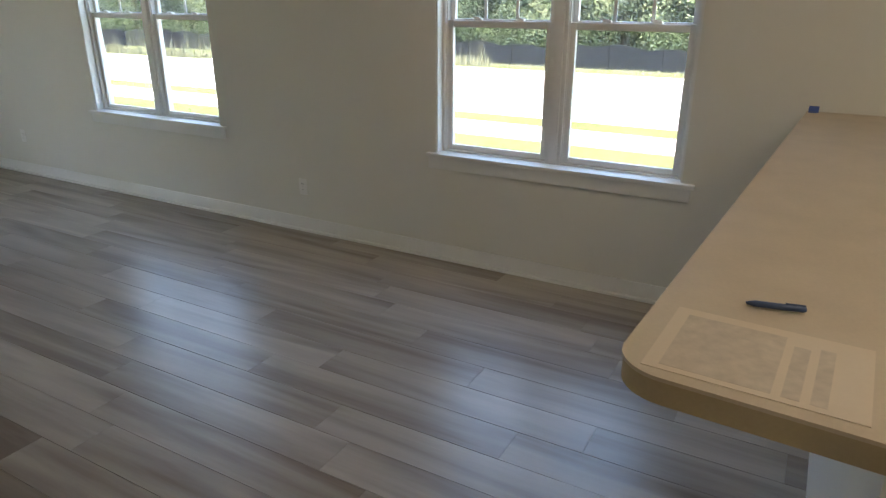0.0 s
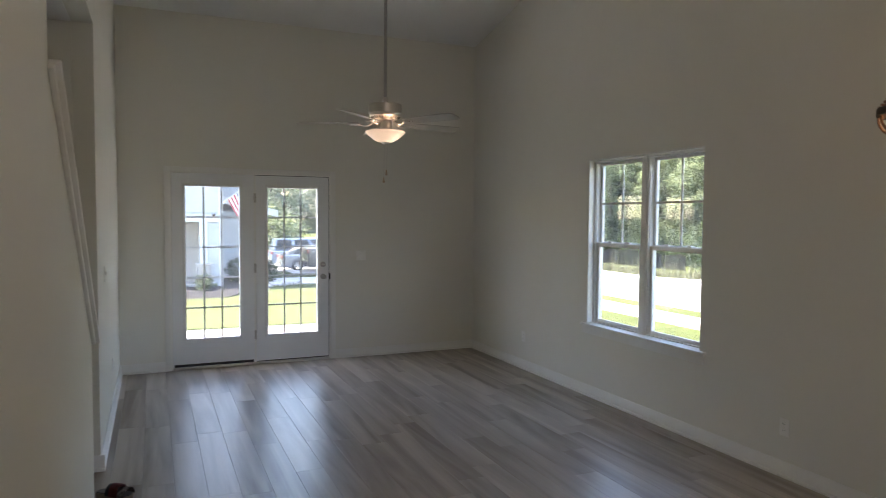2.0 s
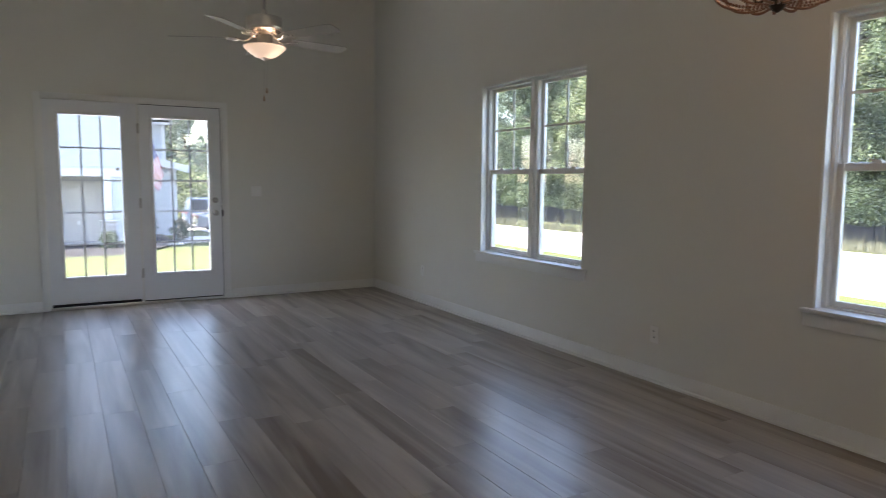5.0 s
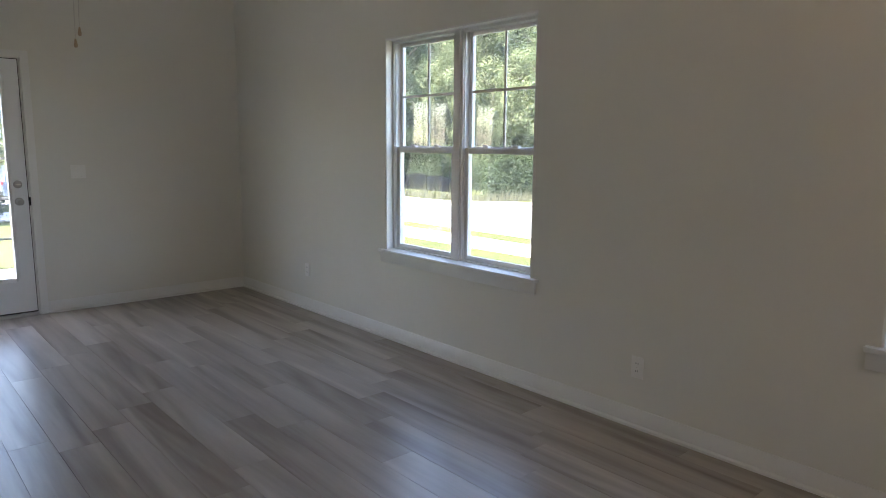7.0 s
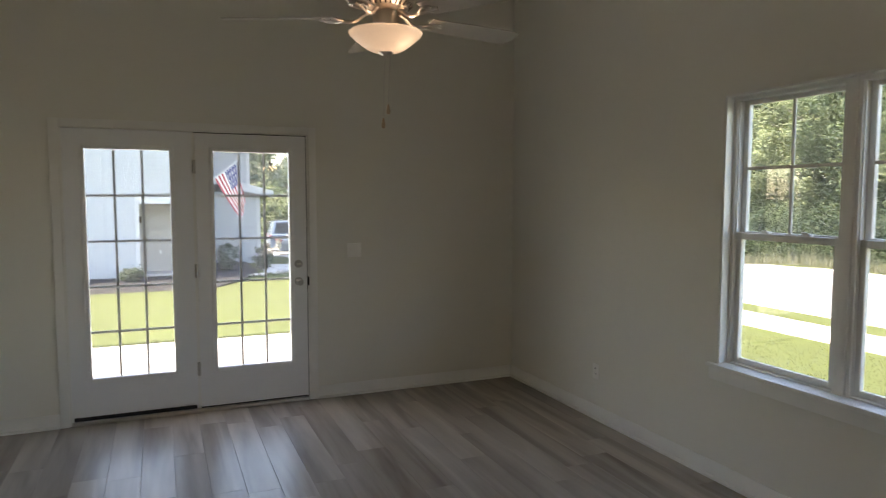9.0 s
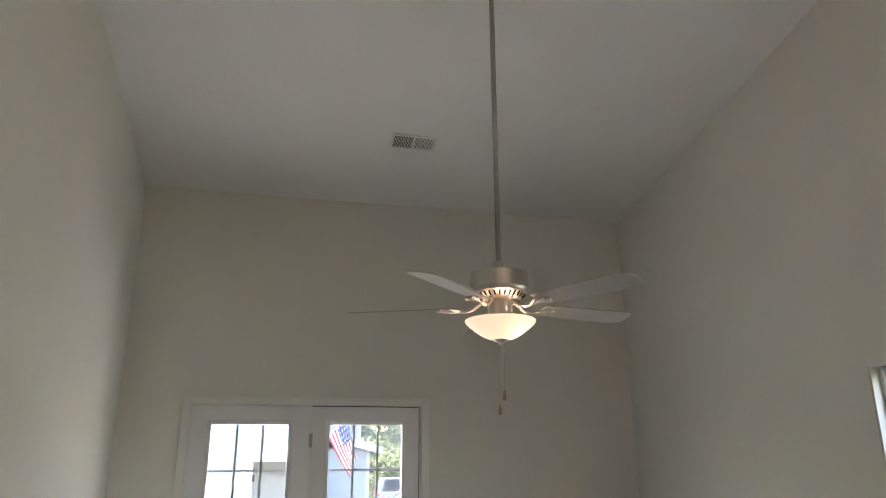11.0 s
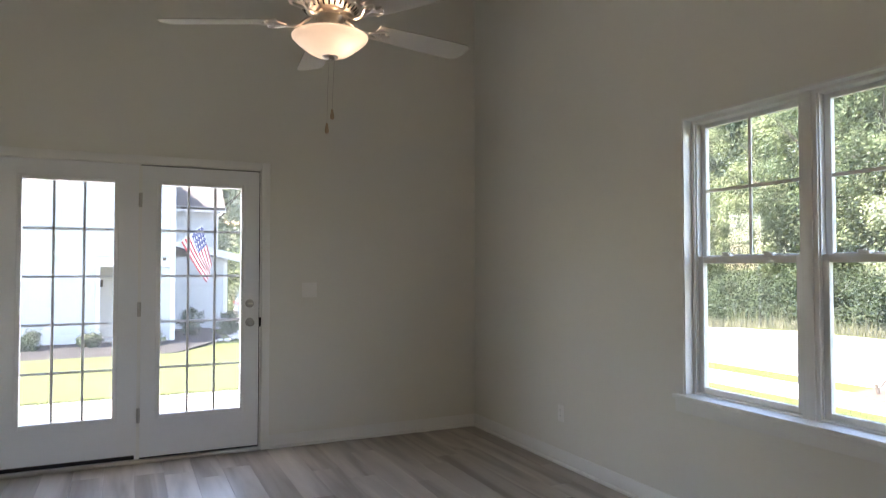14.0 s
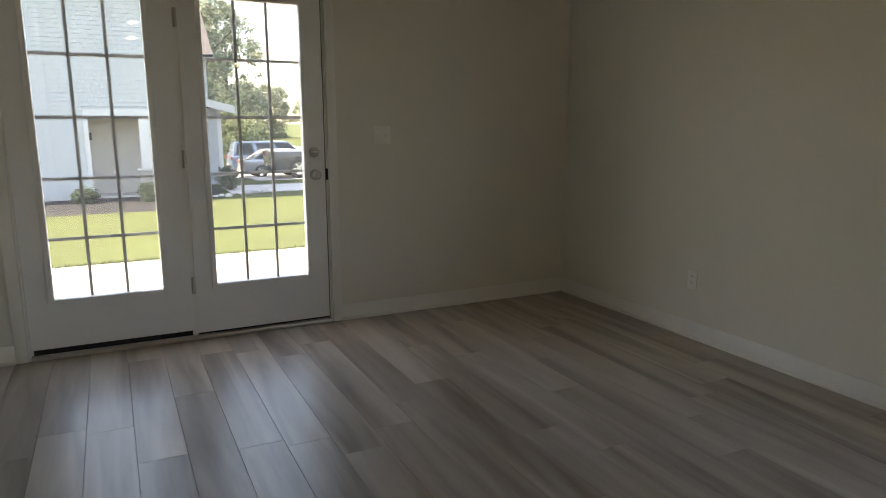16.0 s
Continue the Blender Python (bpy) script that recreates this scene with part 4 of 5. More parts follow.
# ---------------------------------------------------------------- trees
def crown_mesh(name, n, rx, rz, leaf, material, seed, clumps=48, size=(0.16, 0.36)):
    """Many single leaves in clumps and loose between them; an uneven outline with gaps."""
    rnd = random.Random(seed)
    centers = []
    for _ in range(clumps):
        a, u, r = rnd.uniform(0, 2 * math.pi), rnd.uniform(-0.97, 1.0), rnd.uniform(0.25, 1.0)
        s = math.sqrt(max(0.0, 1 - u * u))
        centers.append((rx * r * s * math.cos(a), rx * r * s * math.sin(a), rz * u, rnd.uniform(*size)))
    verts, faces = [], []
    for i in range(n):
        cx, cy, cz, cr = rnd.choice(centers)
        spread = rx * cr * (rnd.uniform(0.2, 1.0) ** 0.5 if i % 4 else rnd.uniform(0.8, 2.2))
        p = Vector((cx, cy, cz)) + Vector((rnd.gauss(0, 1), rnd.gauss(0, 1), rnd.gauss(0, 0.8))).normalized() * spread
        face = (p - Vector((cx, cy, cz - 0.3 * rx * cr))).normalized() + Vector((rnd.gauss(0, 0.45), rnd.gauss(0, 0.45), rnd.gauss(0.25, 0.45)))
        q = face.to_track_quat("Z", "Y").to_matrix() @ Euler((0, 0, rnd.uniform(0, 6.28))).to_matrix()
        s = leaf * rnd.uniform(0.6, 1.3)
        k = len(verts)
        if n > 40000:
            verts += [p + q @ Vector(c) for c in ((-s, -0.30 * s, 0), (s, -0.30 * s, 0.1 * s), (0.1 * s, 0.72 * s, 0))]
            faces.append((k, k + 1, k + 2))
        else:
            verts += [p + q @ Vector(c) for c in ((-s, 0, 0), (0, -0.55 * s, 0.12 * s), (s, 0, 0), (0, 0.55 * s, 0.12 * s))]
            faces.append((k, k + 1, k + 2, k + 3))
    me = bpy.data.meshes.new(name)
    me.from_pydata([tuple(v) for v in verts], [], faces)
    me.materials.append(material)
    return me


def trunk_bm(h, r, seed, limbs=7):
    rnd = random.Random(seed)
    bm = tube(bmesh.new(), [(0, 0, -0.2), (0.02, 0.01, h * 0.3), (0.08, -0.05, h * 0.65), (0.02, 0.05, h)], [r * 1.3, r, r * 0.7, r * 0.2], 10)
    for _ in range(limbs):
        a, z = rnd.uniform(0, 6.28), h * rnd.uniform(0.3, 0.85)
        l = h * rnd.uniform(0.2, 0.34)
        tube(bm, [(0, 0, z), (l * 0.5 * math.cos(a), l * 0.5 * math.sin(a), z + l * 0.35), (l * math.cos(a), l * math.sin(a), z + l * 0.8)], [r * 0.45, r * 0.3, r * 0.08], 6)
    return bm


def make_tree(name, label, x, y, h, rx, rz, leaf, n, material, seed, group="", clumps=48, size=(0.16, 0.36)):
    t = thing(name, label, "tree", x, y, land(x, y), group=group)
    part("trunk", trunk_bm(h * 0.9, 0.035 * h * 0.45 if h > 5 else 0.026, seed), BARK, t)
    c = new("crown", crown_mesh("crown", n, rx, rz, leaf, material, seed, clumps, size))
    c.parent = t
    c.location = (0, 0, h - rz)
    return t


kinds = [
    make_tree("tree", "tall broadleaf tree in full leaf at the edge of the woods", 24.5, 4.0, 11.0, 3.1, 5.2, 0.066, 56000, LEAF, 11, "trees of the woods", 120, (0.11, 0.25)),
    make_tree("tree", "pale green broadleaf tree at the edge of the woods", 23.2, 9.0, 9.5, 2.9, 4.5, 0.066, 52000, LEAFLIGHT, 12, "trees of the woods", 110, (0.11, 0.26)),
    make_tree("tree", "dark leafy tree standing in the woods behind", 27.5, 7.0, 14.0, 3.6, 6.8, 0.12, 24000, LEAFDARK, 13, "trees of the woods", 90, (0.12, 0.26)),
]
rt = random.Random(5)
for i in range(15):
    y = -13.5 + 3.4 * i
    k = kinds[(i * 2 + i // 3) % 2]
    x = 24.0 + rt.uniform(-0.9, 1.3)
    copy_thing(k, pose(x, y + rt.uniform(-0.8, 0.8), land(x, y), 0, 0, rt.uniform(0, 360)))
for i in range(14):
    y, x = -14.5 + 3.9 * i, 28.5 + rt.uniform(-1.0, 2.0)
    copy_thing(kinds[2], pose(x, y, land(x, y), 0, 0, rt.uniform(0, 360)))
for i in range(13):
    y, x = -15.0 + 4.4 * i, 33.0 + rt.uniform(-1, 2)
    copy_thing(kinds[2], pose(x, y, land(x, y), 0, 0, rt.uniform(0, 360)))
bush = thing("undergrowth", "low leafy undergrowth at the foot of the woods", "bush", 24.0, 2.0, land(24, 2), group="undergrowth of the woods")
# foliage colour already includes the shade at the foot of the woods
c = new("foliage", crown_mesh("foliage", 14000, 2.4, 1.1, 0.06, UNDERSHADE, 21, 40))
c.parent = bush
c.location = (0, 0, 0.9)
for i in range(16):
    y, x = -15 + 3.2 * i, 24.0 + rt.uniform(-0.6, 1.2)
    copy_thing(bush, pose(x, y, land(x, y) - 0.05, 0, 0, rt.uniform(0, 360)))
for i in range(5):
    y, x = 6.3 + 2.2 * i, 20.9 + rt.uniform(-0.2, 0.6)
    copy_thing(bush, pose(x, y, land(x, y) - 0.25, 0, 0, rt.uniform(0, 360)))
fence = thing("silt_fence", "black fabric silt fence on stakes before the woods", "fence")
fb, FZ, rf = bmesh.new(), land(22, 0), random.Random(8)
for i in range(84):
    y = -12 + 0.5 * i
    if 5.0 <= y < 16.0:
        continue
    h0, h1 = (0.70 + 0.06 * math.sin(1.9 * k) + 0.05 * math.sin(0.6 * k + 1) for k in (i, i + 1))
    prism(fb, [(y, FZ - 0.05), (y + 0.5, FZ - 0.05), (y + 0.5, FZ + h1), (y, FZ + h0)], "x", 18.6, 18.615)
part("fabric", fb, SILT, fence)
for i in [k for k in range(24) if not 5.0 < -11.5 + 1.7 * k < 16.0]:
    part("stake", boxes((18.56, 18.60, -11.5 + 1.7 * i, -11.46 + 1.7 * i, land(22, 0) - 0.1, land(22, 0) + 0.78)), SILT, fence)

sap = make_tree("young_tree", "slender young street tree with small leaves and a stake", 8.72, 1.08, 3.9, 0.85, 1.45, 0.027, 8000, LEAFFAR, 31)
part("stake", tube(bmesh.new(), [(-0.50, 0.52, -0.1), (-0.55, 0.58, 0.22)], 0.03, 6), BARK, sap)
part("guy_line", tube(bmesh.new(), [(-0.54, 0.57, 0.10), (-0.02, 0.02, 1.25)], 0.012, 5), BARK, sap)
# trees behind the house and far off carry their haze in the leaf colour
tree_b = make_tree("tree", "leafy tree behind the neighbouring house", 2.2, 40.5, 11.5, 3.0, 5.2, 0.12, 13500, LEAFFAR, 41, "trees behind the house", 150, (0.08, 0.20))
copy_thing(tree_b, pose(-1.6, 43.0, -1.0, 0, 0, 100))
copy_thing(tree_b, pose(4.9, 46.0, -2.6, 0, 0, 220))
shb = make_tree("tree", "bright yellow-green shrubby tree behind the cars", 3.4, 36.8, 3.6, 1.9, 1.5, 0.12, 3500, LEAFLIGHT, 42)
far_tree = make_tree("tree", "tree in the far line of woods, leaf colour paled for haze", -8.6, 113.0, 10.0, 3.1, 4.8, 0.14, 12000, LEAFFAR, 44, "far trees")
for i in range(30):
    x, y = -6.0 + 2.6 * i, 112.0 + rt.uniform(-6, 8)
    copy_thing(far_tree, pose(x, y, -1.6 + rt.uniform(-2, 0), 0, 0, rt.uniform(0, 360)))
for i in range(7):
    copy_thing(kinds[i % 2], pose(-14.0 + 2.2 * i, 42 + rt.uniform(-2, 2), -1.0, 0, 0, rt.uniform(0, 360)))


# ---------------------------------------------------------------- neighbouring house
HB = land(-3, 18.1)
HY = 18.1
house = thing("neighbour_house", "white lap-sided two-storey house with a recessed porch and shingle roofs", "house", 0, 0, 0)
part("wall", boxes((-14, -3.56, HY + 0.03, HY + 0.3, HB - 0.3, 5.4), (-3.56, -1.90, HY + 0.03, HY + 0.3, 1.56, 5.4), (-1.899, -1.36, HY + 0.03, HY + 0.3, HB - 0.3, 5.4), (-14, -13.8, HY, 27, HB - 0.3, 5.4), (-1.56, -1.36, HY + 0.3, 27, HB - 0.3, 5.4), (-2.1, -1.9, HY + 0.3, 19.7, HB - 0.3, 1.56)), SIDING, house)
porch = part("porch", boxes((-3.56, -1.90, HY + 0.31, 19.7, HB - 0.3, HB + 0.12)), CONCRETE, house, "concrete porch floor")
part("porch_wall", boxes((-3.56, -2.1, 19.5, 19.7, HB, 1.56), (-3.72, -3.56, HY + 0.3, 19.7, HB, 1.56)), STUCCO, house, "beige back wall of the porch")
part("porch_ceiling", boxes((-3.56, -2.1, HY + 0.3, 19.5, 1.50, 1.56)), HTRIM, house)
part("porch_trim", boxes((-3.62, -3.50, HY - 0.03, HY + 0.03, HB, 1.40), (-3.62, -1.495, HY - 0.035, HY + 0.028, 1.40, 1.66)), HTRIM, house)
part("outlet_box", boxes((-2.93, -2.86, 19.47, 19.498, -0.31, -0.20)), PLATE, house)
part("camera_box", boxes((-1.72, -1.62, HY - 0.14, HY - 0.032, 1.60, 1.70), bevel=0.02), BRONZE, house, "small dark security light")
part("wall_lamp", boxes((-3.555, -3.45, 18.95, 19.05, 0.75, 0.98), bevel=0.01), BRONZE, house, "small dark porch wall lamp")
col = part("column", boxes((-2.16, -1.88, HY - 0.05, HY + 0.20, -0.10, 1.399), bevel=0.01), HTRIM, house, "white square porch column")
pl = part("pillar_base", boxes((-2.24, -1.80, HY - 0.12, HY + 0.28, HB - 0.1, -0.16)), STONE, house, "grey stone pillar base")
part("pillar_cap", boxes((-2.28, -1.76, HY - 0.16, HY + 0.32, -0.16, -0.105), bevel=0.01), CONCRETE, pl)
rs = random.Random(9)
for r in range(5):
    z = HB + 0.10 + 0.145 * r
    x = -2.24
    while x < -1.83:
        w = min(rs.uniform(0.10, 0.20), -1.80 - x)
        part("stone", boxes((x + 0.006, x + w - 0.006, HY - 0.12 - rs.uniform(0.012, 0.028), HY - 0.119, z + 0.005, z + 0.140), bevel=0.005), STONE, pl)
        x += w
part("corner_board", boxes((-1.49, -1.34, HY - 0.03, HY + 0.028, HB, 5.4)), HTRIM, house)
part("roof", prism(bmesh.new(), [(HY - 0.45, 5.35), (22.6, 7.9), (27.4, 5.35), (27.4, 5.5), (22.6, 8.1), (HY - 0.45, 5.5)], "x", -14.3, -1.0), SHINGLE, house, "brown shingle roof")
part("fascia", boxes((-14.3, -1.0, HY - 0.49, HY - 0.45, 5.28, 5.5)), HTRIM, house)
# lower wing, set back
part("wing_wall", boxes((-1.9, 0.80, 22.4, 22.6, HB - 0.3, 1.80), (0.60, 0.80, 22.6, 29, HB - 0.3, 1.80)), SIDING, house, "white siding of the low wing")
part("wing_corner_board", boxes((0.68, 0.83, 22.37, 22.399, HB, 1.80)), HTRIM, house)
part("wing_roof", prism(bmesh.new(), [(-1.9, 2.52), (1.28, 1.72), (1.28, 1.84), (-1.9, 2.67)], "y", 22.0, 29.4), SHINGLE, house, "low shingle roof of the wing")
part("wing_rake", prism(bmesh.new(), [(-1.9, 2.37), (1.30, 1.58), (1.30, 1.86), (-1.9, 2.69)], "y", 21.95, 21.998), HTRIM, house)
part("upper_wall", boxes((-1.9, 0.86, 26.0, 26.2, 1.8, 3.95)), SIDING, house, "white siding of the upper storey behind")
part("upper_corner_board", boxes((0.74, 0.89, 25.97, 25.999, 1.8, 3.95)), HTRIM, house)
part("upper_fascia", boxes((-1.9, 1.17, 25.60, 25.64, 3.80, 4.02)), HTRIM, house)
part("upper_roof", prism(bmesh.new(), [(25.6, 4.0), (29.0, 6.4), (32.4, 4.0), (32.4, 3.9), (25.6, 3.9)], "x", -1.9, 1.14), SHINGLE, house, "brown shingle roof of the upper storey")
flag_ob = thing("flag", "red, white and blue striped flag on a white pole", "flag", 0, 0, 0)
P0, P1 = Vector((-1.30, HY - 0.05, 2.12)), Vector((-0.52, HY - 0.35, 2.78))
part("pole", tube(bmesh.new(), [P0, P1], 0.02, 10), HTRIM, flag_ob)
part("bracket", boxes((-1.36, -1.27, HY - 0.10, HY - 0.031, 2.05, 2.17), bevel=0.01), HTRIM, flag_ob)
NU, NV = 26, 20


def cloth(u, w):
    """u: along the pole from its tip; w: down the cloth."""
    top = P1 + (P0 - P1) * (0.04 + u * 0.82)
    fly = Vector((-0.28 - 0.14 * u, HY - 0.62, 1.42 - 0.52 * u))
    fold = 0.06 * math.sin(8 * u + 3.0 * w) * w
    return top + (fly - top) * w + Vector((fold * 0.5, fold - 0.10 * math.sin(math.pi * w), -0.10 * math.sin(math.pi * w)))


flag_bm = bmesh.new()
gridv = [[flag_bm.verts.new(cloth(i / NU, j / NV)) for j in range(NV + 1)] for i in range(NU + 1)]
for i in range(NU):
    for j in range(NV):
        face = flag_bm.faces.new((gridv[i][j], gridv[i + 1][j], gridv[i + 1][j + 1], gridv[i][j + 1]))
        face.smooth = True
        canton = i < NU * 7 / 13 and j < NV * 0.40
        face.material_index = (2 if (i % 3 or j % 2) else 1) if canton else (0 if (i // 2) % 2 == 0 else 1)
fo = new("cloth", mesh_of("cloth", flag_bm, FLAGRED, FLAGWHITE, FLAGBLUE))
fo.parent = flag_ob
# lap siding boards on the wall that faces the patio
for r in range(50):
    z = HB + 0.02 + 0.125 * r
    lo = -14.0
    hi = -3.63 if z < 1.62 else -1.495
    lap = bmesh.new()
    prism(lap, [(HY + 0.029, z), (HY + 0.004, z), (HY + 0.020, z + 0.128), (HY + 0.029, z + 0.128)], "x", lo, hi)
    if z + 0.128 < 5.4:
        part("siding_board", lap, SIDING, house)
    if z + 0.128 < 1.40:
        part("siding_board", prism(bmesh.new(), [(HY + 0.029, z), (HY + 0.004, z), (HY + 0.020, z + 0.128), (HY + 0.029, z + 0.128)], "x", -1.875, -1.495), SIDING, house)
for r in range(22):
    z = HB + 0.02 + 0.125 * r
    if z < 1.70:
        part("siding_board", prism(bmesh.new(), [(22.399, z), (22.374, z), (22.390, z + 0.128), (22.399, z + 0.128)], "x", -1.9, 0.675), SIDING, house)


def shrub(x, y, r, h, seed, label):
    s = thing("shrub", label, "shrub", x, y, land(x, y) + 0.03, group="shrubs in the bed")
    part("stems", trunk_bm(h * 0.7, 0.02, seed, 5), BARK, s)
    c = new("leaves", crown_mesh("leaves", 2600, r * 1.1, h * 0.5, 0.032, SHRUB, seed, 50))
    c.parent = s
    c.location = (0, 0, h * 0.55)


shrub(-3.70, 17.0, 0.30, 0.42, 51, "small spiky green shrub in the mulch bed")
shrub(-2.05, 16.9, 0.34, 0.50, 52, "rounded green shrub before the stone pillar")
shrub(-0.75, 19.4, 0.42, 0.95, 53, "leafy green shrub by the white wing wall")
shrub(0.55, 19.8, 0.38, 0.7, 54, "low green shrub at the corner of the wing")
shrub(-5.2, 16.8, 0.35, 0.5, 55, "small green shrub in the mulch bed")
rocks = random.Random(3)
for i in range(9):
    r = rocks.uniform(0.07, 0.15)
    bm = bmesh.new()
    bmesh.ops.create_icosphere(bm, subdivisions=2, radius=r)
    for vv in bm.verts:
        vv.co *= 1 + 0.25 * noise.noise(vv.co * 9 + Vector((i, 0, 0)))
        vv.co.z *= 0.6
    x, y = -0.2 + 0.22 * i, 17.5 + 0.16 * i + rocks.uniform(-0.15, 0.15)
    o = part("rock", bm, STONE, None)
    o.location = (x, y, land(x, y) + 0.05)
    tagged(o, "rough grey edging rock beside the mulch bed", "rock", "edging rocks")


# ---------------------------------------------------------------- parked vehicles, heading +x
def vehicle(name, label, category, x, y, length, width, height, paint, cabin, wheel_r, hood):
    """cabin: four fractions of the length (rear foot, rear top, front top, front foot); hood: waist height."""
    z0 = land(x, y) + 0.02
    car = thing(name, label, category, x, y, z0)
    g = 0.20
    bm = prism(bmesh.new(), [(0.02, g + 0.05), (0.0, hood * 0.75), (0.05, hood), (length * 0.80, hood * 0.97), (length * 0.97, hood * 0.80), (length, hood * 0.5), (length * 0.99, g)], "y", -width / 2, width / 2)
    bmesh.ops.bevel(bm, geom=bm.edges[:], offset=0.07, segments=3, affect="EDGES", profile=0.6)
    part("body", bm, paint, car)
    a, b, c, d = (f * length for f in cabin)
    cb = bmesh.new()
    lows = [cb.verts.new((px, py, hood - 0.03)) for px, py in ((a, -width / 2 + 0.05), (d, -width / 2 + 0.05), (d, width / 2 - 0.05), (a, width / 2 - 0.05))]
    tops = [cb.verts.new((px, py, height)) for px, py in ((b, -width / 2 + 0.18), (c, -width / 2 + 0.18), (c, width / 2 - 0.18), (b, width / 2 - 0.18))]
    cb.faces.new(lows), cb.faces.new(tops)
    for i in range(4):
        cb.faces.new((lows[i], lows[(i + 1) % 4], tops[(i + 1) % 4], tops[i]))
    bmesh.ops.recalc_face_normals(cb, faces=cb.faces[:])
    bmesh.ops.bevel(cb, geom=cb.edges[:], offset=0.05, segments=2, affect="EDGES", profile=0.6)
    cabin_ob = part("cabin", cb, paint, car)
    for side in (-1, 1):
        def edge(px, t):
            return side * (width / 2 - 0.05 - 0.13 * t + 0.006)
        m0, m1 = hood + 0.05, height - 0.08
        t0, t1 = (m0 - hood) / (height - hood), (m1 - hood) / (height - hood)
        n = 3 if cabin[1] < 0.12 else 2
        for k in range(n):
            u0, u1 = k / n + 0.03, (k + 1) / n - 0.03
            q = [(a + (b - a) * t0 + ((d + (c - d) * t0) - (a + (b - a) * t0)) * u0, t0), (a + (b - a) * t0 + ((d + (c - d) * t0) - (a + (b - a) * t0)) * u1, t0),
                 (a + (b - a) * t1 + ((d + (c - d) * t1) - (a + (b - a) * t1)) * u1, t1), (a + (b - a) * t1 + ((d + (c - d) * t1) - (a + (b - a) * t1)) * u0, t1)]
            wb = bmesh.new()
            vs = [wb.verts.new((px, edge(px, t), hood + (height - hood) * t)) for px, t in q]
            wb.faces.new(vs)
            bmesh.ops.solidify(wb, geom=wb.faces[:], thickness=0.01)
            part("side_window", wb, CARGLASS, cabin_ob)
        part("tail_light", boxes((-0.03, 0.10, side * (width / 2 - 0.13) - 0.12, side * (width / 2 - 0.13) + 0.125, hood * 0.80, hood * 0.96), bevel=0.02), TAIL, car, "red tail light")
        for wx in (length * 0.19, length * 0.81):
            ty = bmesh.new()
            lathe(ty, [(wheel_r * 0.62, -0.1), (wheel_r * 0.9, -0.11), (wheel_r, -0.08), (wheel_r, 0.08), (wheel_r * 0.9, 0.11), (wheel_r * 0.62, 0.1)], 28)
            bmesh.ops.rotate(ty, verts=ty.verts[:], matrix=Matrix.Rotation(radians(90), 3, "X"))
            bmesh.ops.translate(ty, verts=ty.verts[:], vec=(wx, side * (width / 2 - 0.08), wheel_r))
            wheel = part("wheel", ty, RUBBER, car)
            rm = bmesh.new()
            lathe(rm, [(0, 0.06), (wheel_r * 0.16, 0.07), (wheel_r * 0.2, 0.03), (wheel_r * 0.22, 0.02), (0, 0.02)], 16)
            for s in range(6):
                box(rm, 0.03, wheel_r * 0.62, -0.03, 0.03, 0.035, 0.06, m=Matrix.Rotation(2 * math.pi * s / 6, 4, "Z"))
            lathe(rm, [(wheel_r * 0.56, 0.02), (wheel_r * 0.66, 0.07), (wheel_r * 0.64, 0.02), (wheel_r * 0.56, 0.02)], 28)
            bmesh.ops.rotate(rm, verts=rm.verts[:], matrix=Matrix.Rotation(radians(90 if side < 0 else -90), 3, "X"))
            bmesh.ops.translate(rm, verts=rm.verts[:], vec=(wx, side * (width / 2 - 0.04), wheel_r))
            part("rim", rm, RIM, wheel, "spoked alloy rim")
    part("bumper", boxes((-0.06, 0.08, -width / 2 + 0.08, width / 2 - 0.08, g + 0.08, g + 0.28), bevel=0.03), RUBBER if height > 1.75 else paint, car)
    part("rear_plate", boxes((-0.068, -0.061, -0.15, 0.15, g + 0.30, g + 0.40)), PLATE, car)
    return car


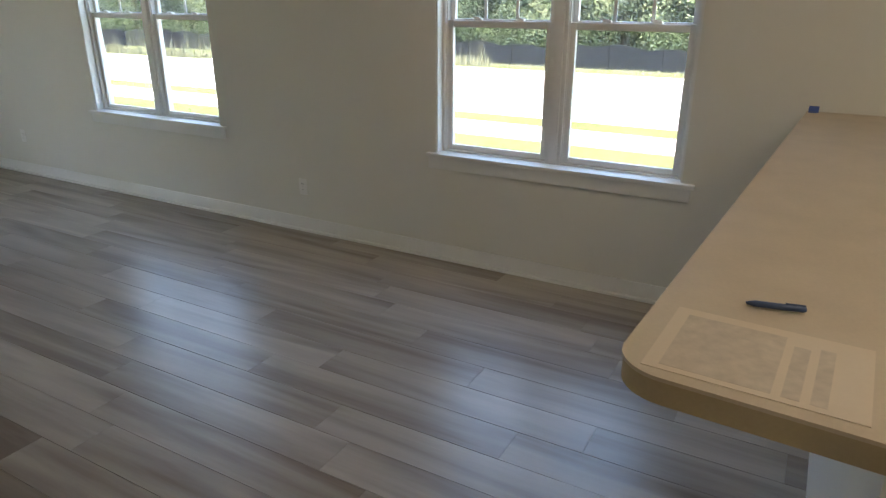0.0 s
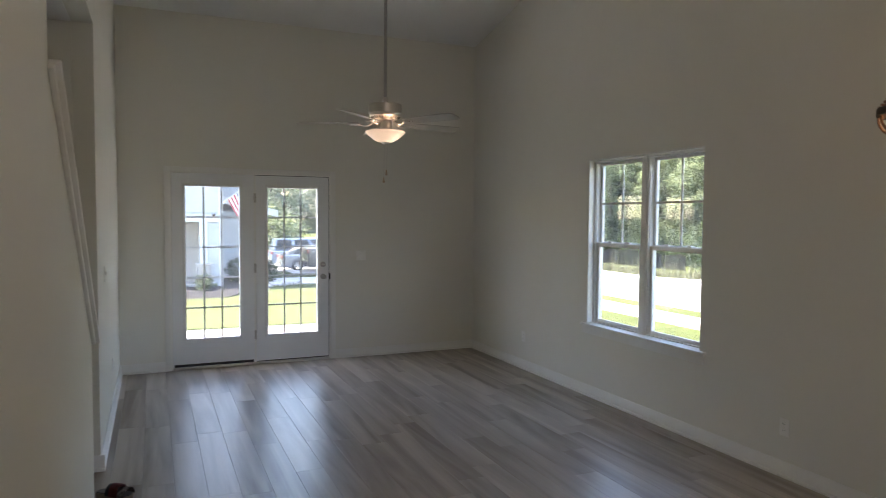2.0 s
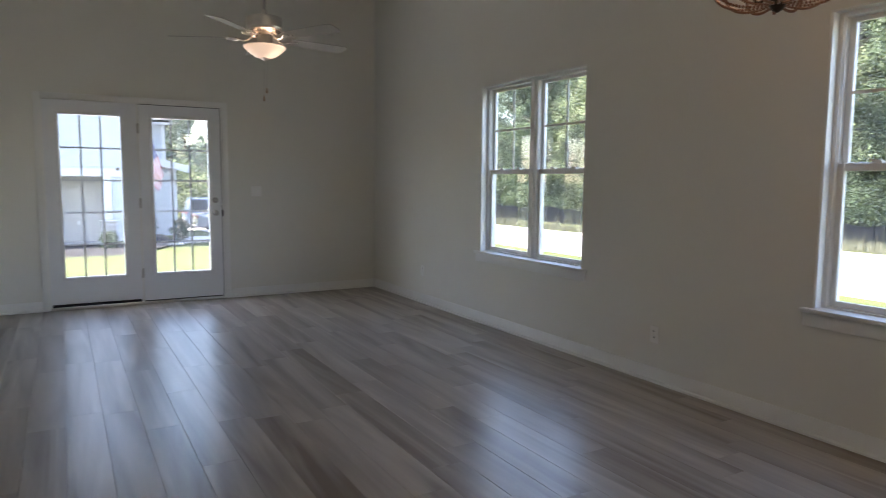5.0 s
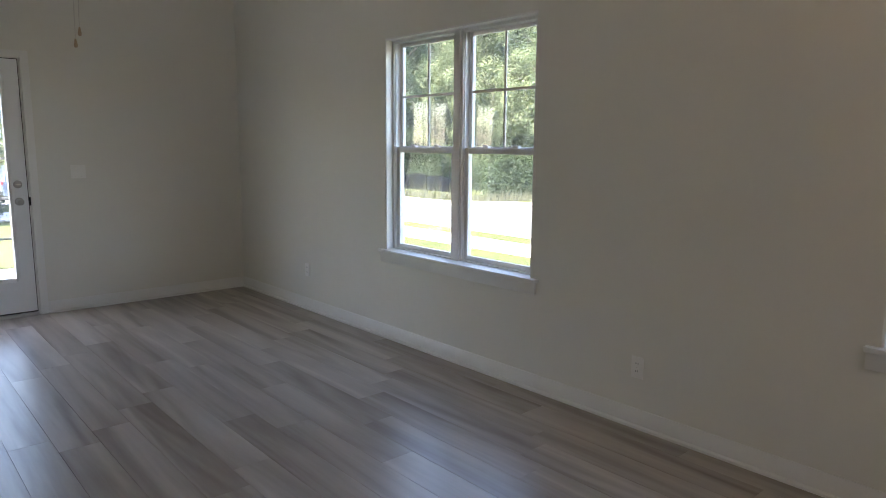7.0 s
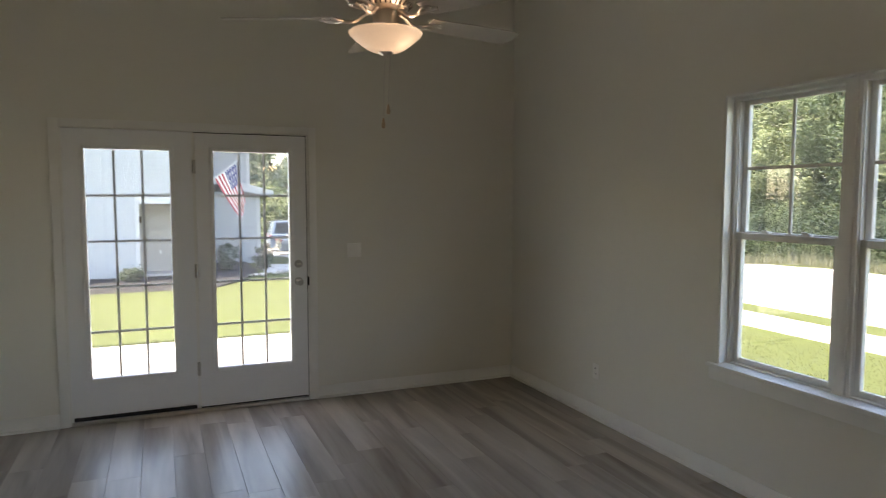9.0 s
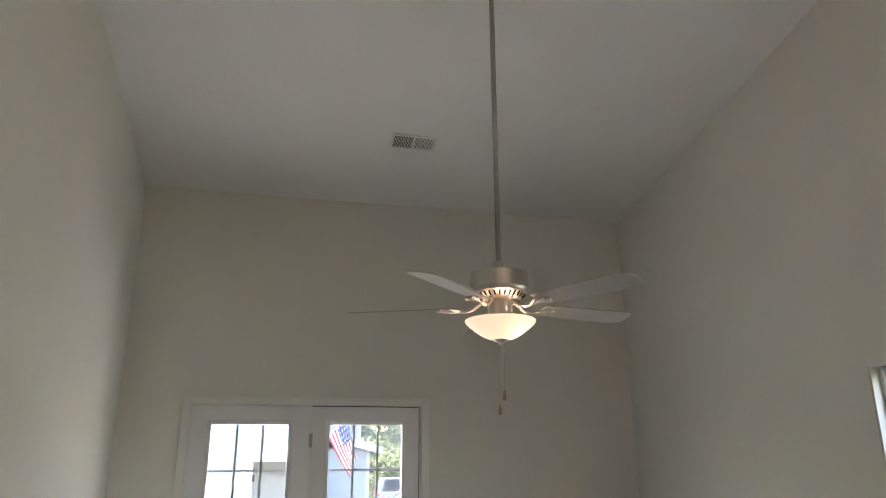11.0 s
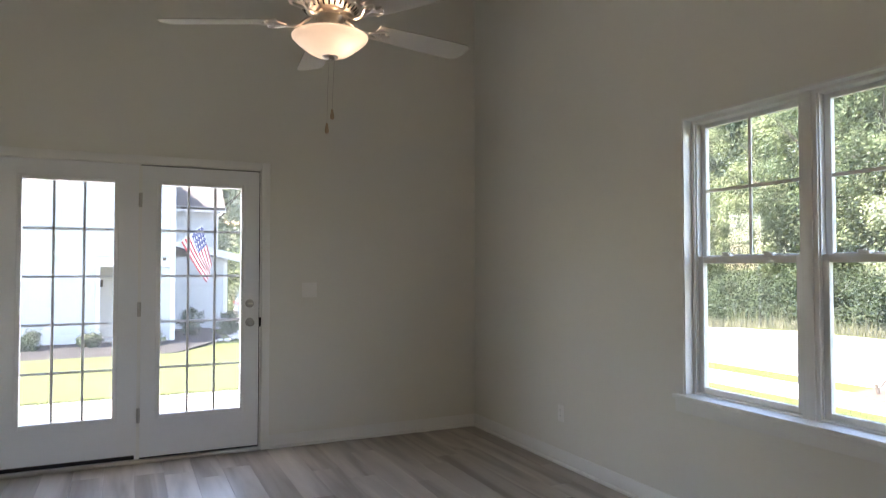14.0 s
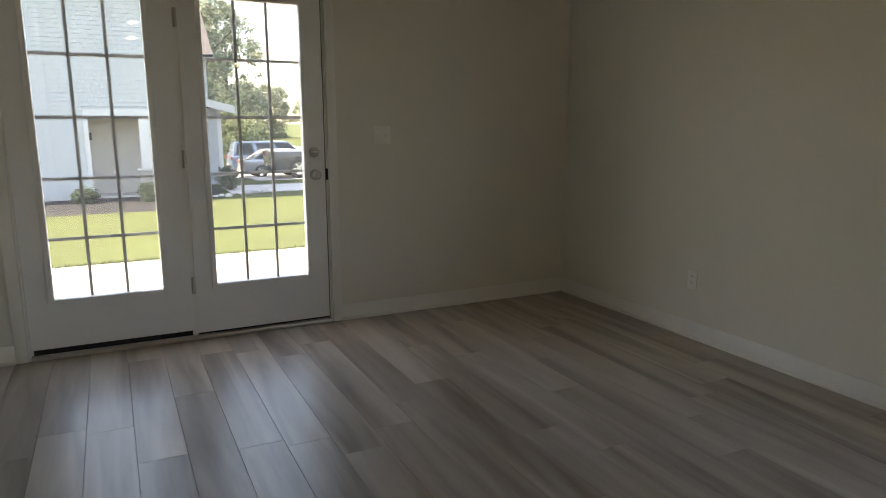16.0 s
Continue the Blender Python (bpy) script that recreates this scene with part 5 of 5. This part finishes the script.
vehicle("minivan", "pale blue-grey minivan parked on the driveway", "car", 2.9, 34.6, 5.0, 1.9, 1.76, CARBLUE, (0.02, 0.06, 0.62, 0.80), 0.34, 1.02)
vehicle("sedan", "silver sedan parked beside the minivan", "car", 3.0, 31.6, 4.6, 1.8, 1.42, CARSILVER, (0.08, 0.26, 0.58, 0.76), 0.33, 0.92)
truck = vehicle("pickup_truck", "dark grey pickup truck parked on the near driveway", "truck", 2.95, 24.6, 5.6, 1.95, 1.86, CARGREY, (0.38, 0.42, 0.62, 0.74), 0.40, 1.12)
for sy in (-1, 1):
    for k in range(4):
        part("fender_arch", boxes((5.6 * 0.19 - 0.48 + 0.24 * k, 5.6 * 0.19 - 0.25 + 0.24 * k, sy * 0.985 - 0.02, sy * 0.985 + 0.02, 0.72 + (0.10 if k in (1, 2) else 0), 0.80 + (0.10 if k in (1, 2) else 0)), bevel=0.01), RUBBER, truck)


# ---------------------------------------------------------------- floor planks
PW, PL = 0.181, 1.22
rp = random.Random(17)
cache = {}


def plank_mesh(w, l):
    key = (round(w, 3), round(l, 2))
    if key not in cache:
        e, f = 0.0014, 0.0006
        bm = bmesh.new()
        lo = [bm.verts.new((x, y, -0.006)) for x, y in ((0, 0), (key[0], 0), (key[0], key[1]), (0, key[1]))]
        mi = [bm.verts.new((x, y, -0.0014)) for x, y in ((0.0005, 0.0002), (key[0] - 0.0005, 0.0002), (key[0] - 0.0005, key[1] - 0.0002), (0.0005, key[1] - 0.0002))]
        hi = [bm.verts.new((x, y, 0.0)) for x, y in ((e, f), (key[0] - e, f), (key[0] - e, key[1] - f), (e, key[1] - f))]
        bm.faces.new(hi)
        for a, b in ((lo, mi), (mi, hi)):
            for i in range(4):
                bm.faces.new((a[i], a[(i + 1) % 4], b[(i + 1) % 4], b[i]))
        cache[key] = mesh_of("plank", bm, PLANK)
    return cache[key]


x = -5.4
while x < 0.0:
    w = min(PW, 0.0 - x)
    y = -8.6 + rp.choice((-0.9, -0.6, -0.3, 0.0)) * 1.0 - rp.uniform(0, 0.3)
    while y < 0.0:
        l = min(PL, 0.0 - y)
        if y + l > -8.9 and l > 0.02 and w > 0.02:
            if not (x < -4.35 and (y + l < -5.0)) and not (x + w < -4.15 and y > -2.7):
                o = new("plank", plank_mesh(w, l))
                o.parent = floor
                o.location = (x, y, 0.0)
        y += PL
    x += PW
back = bmesh.new()
box(back, -5.4, 0.0, YB, -8.2, -0.006, -0.0005)
part("plank_field", back, PLANK, floor)
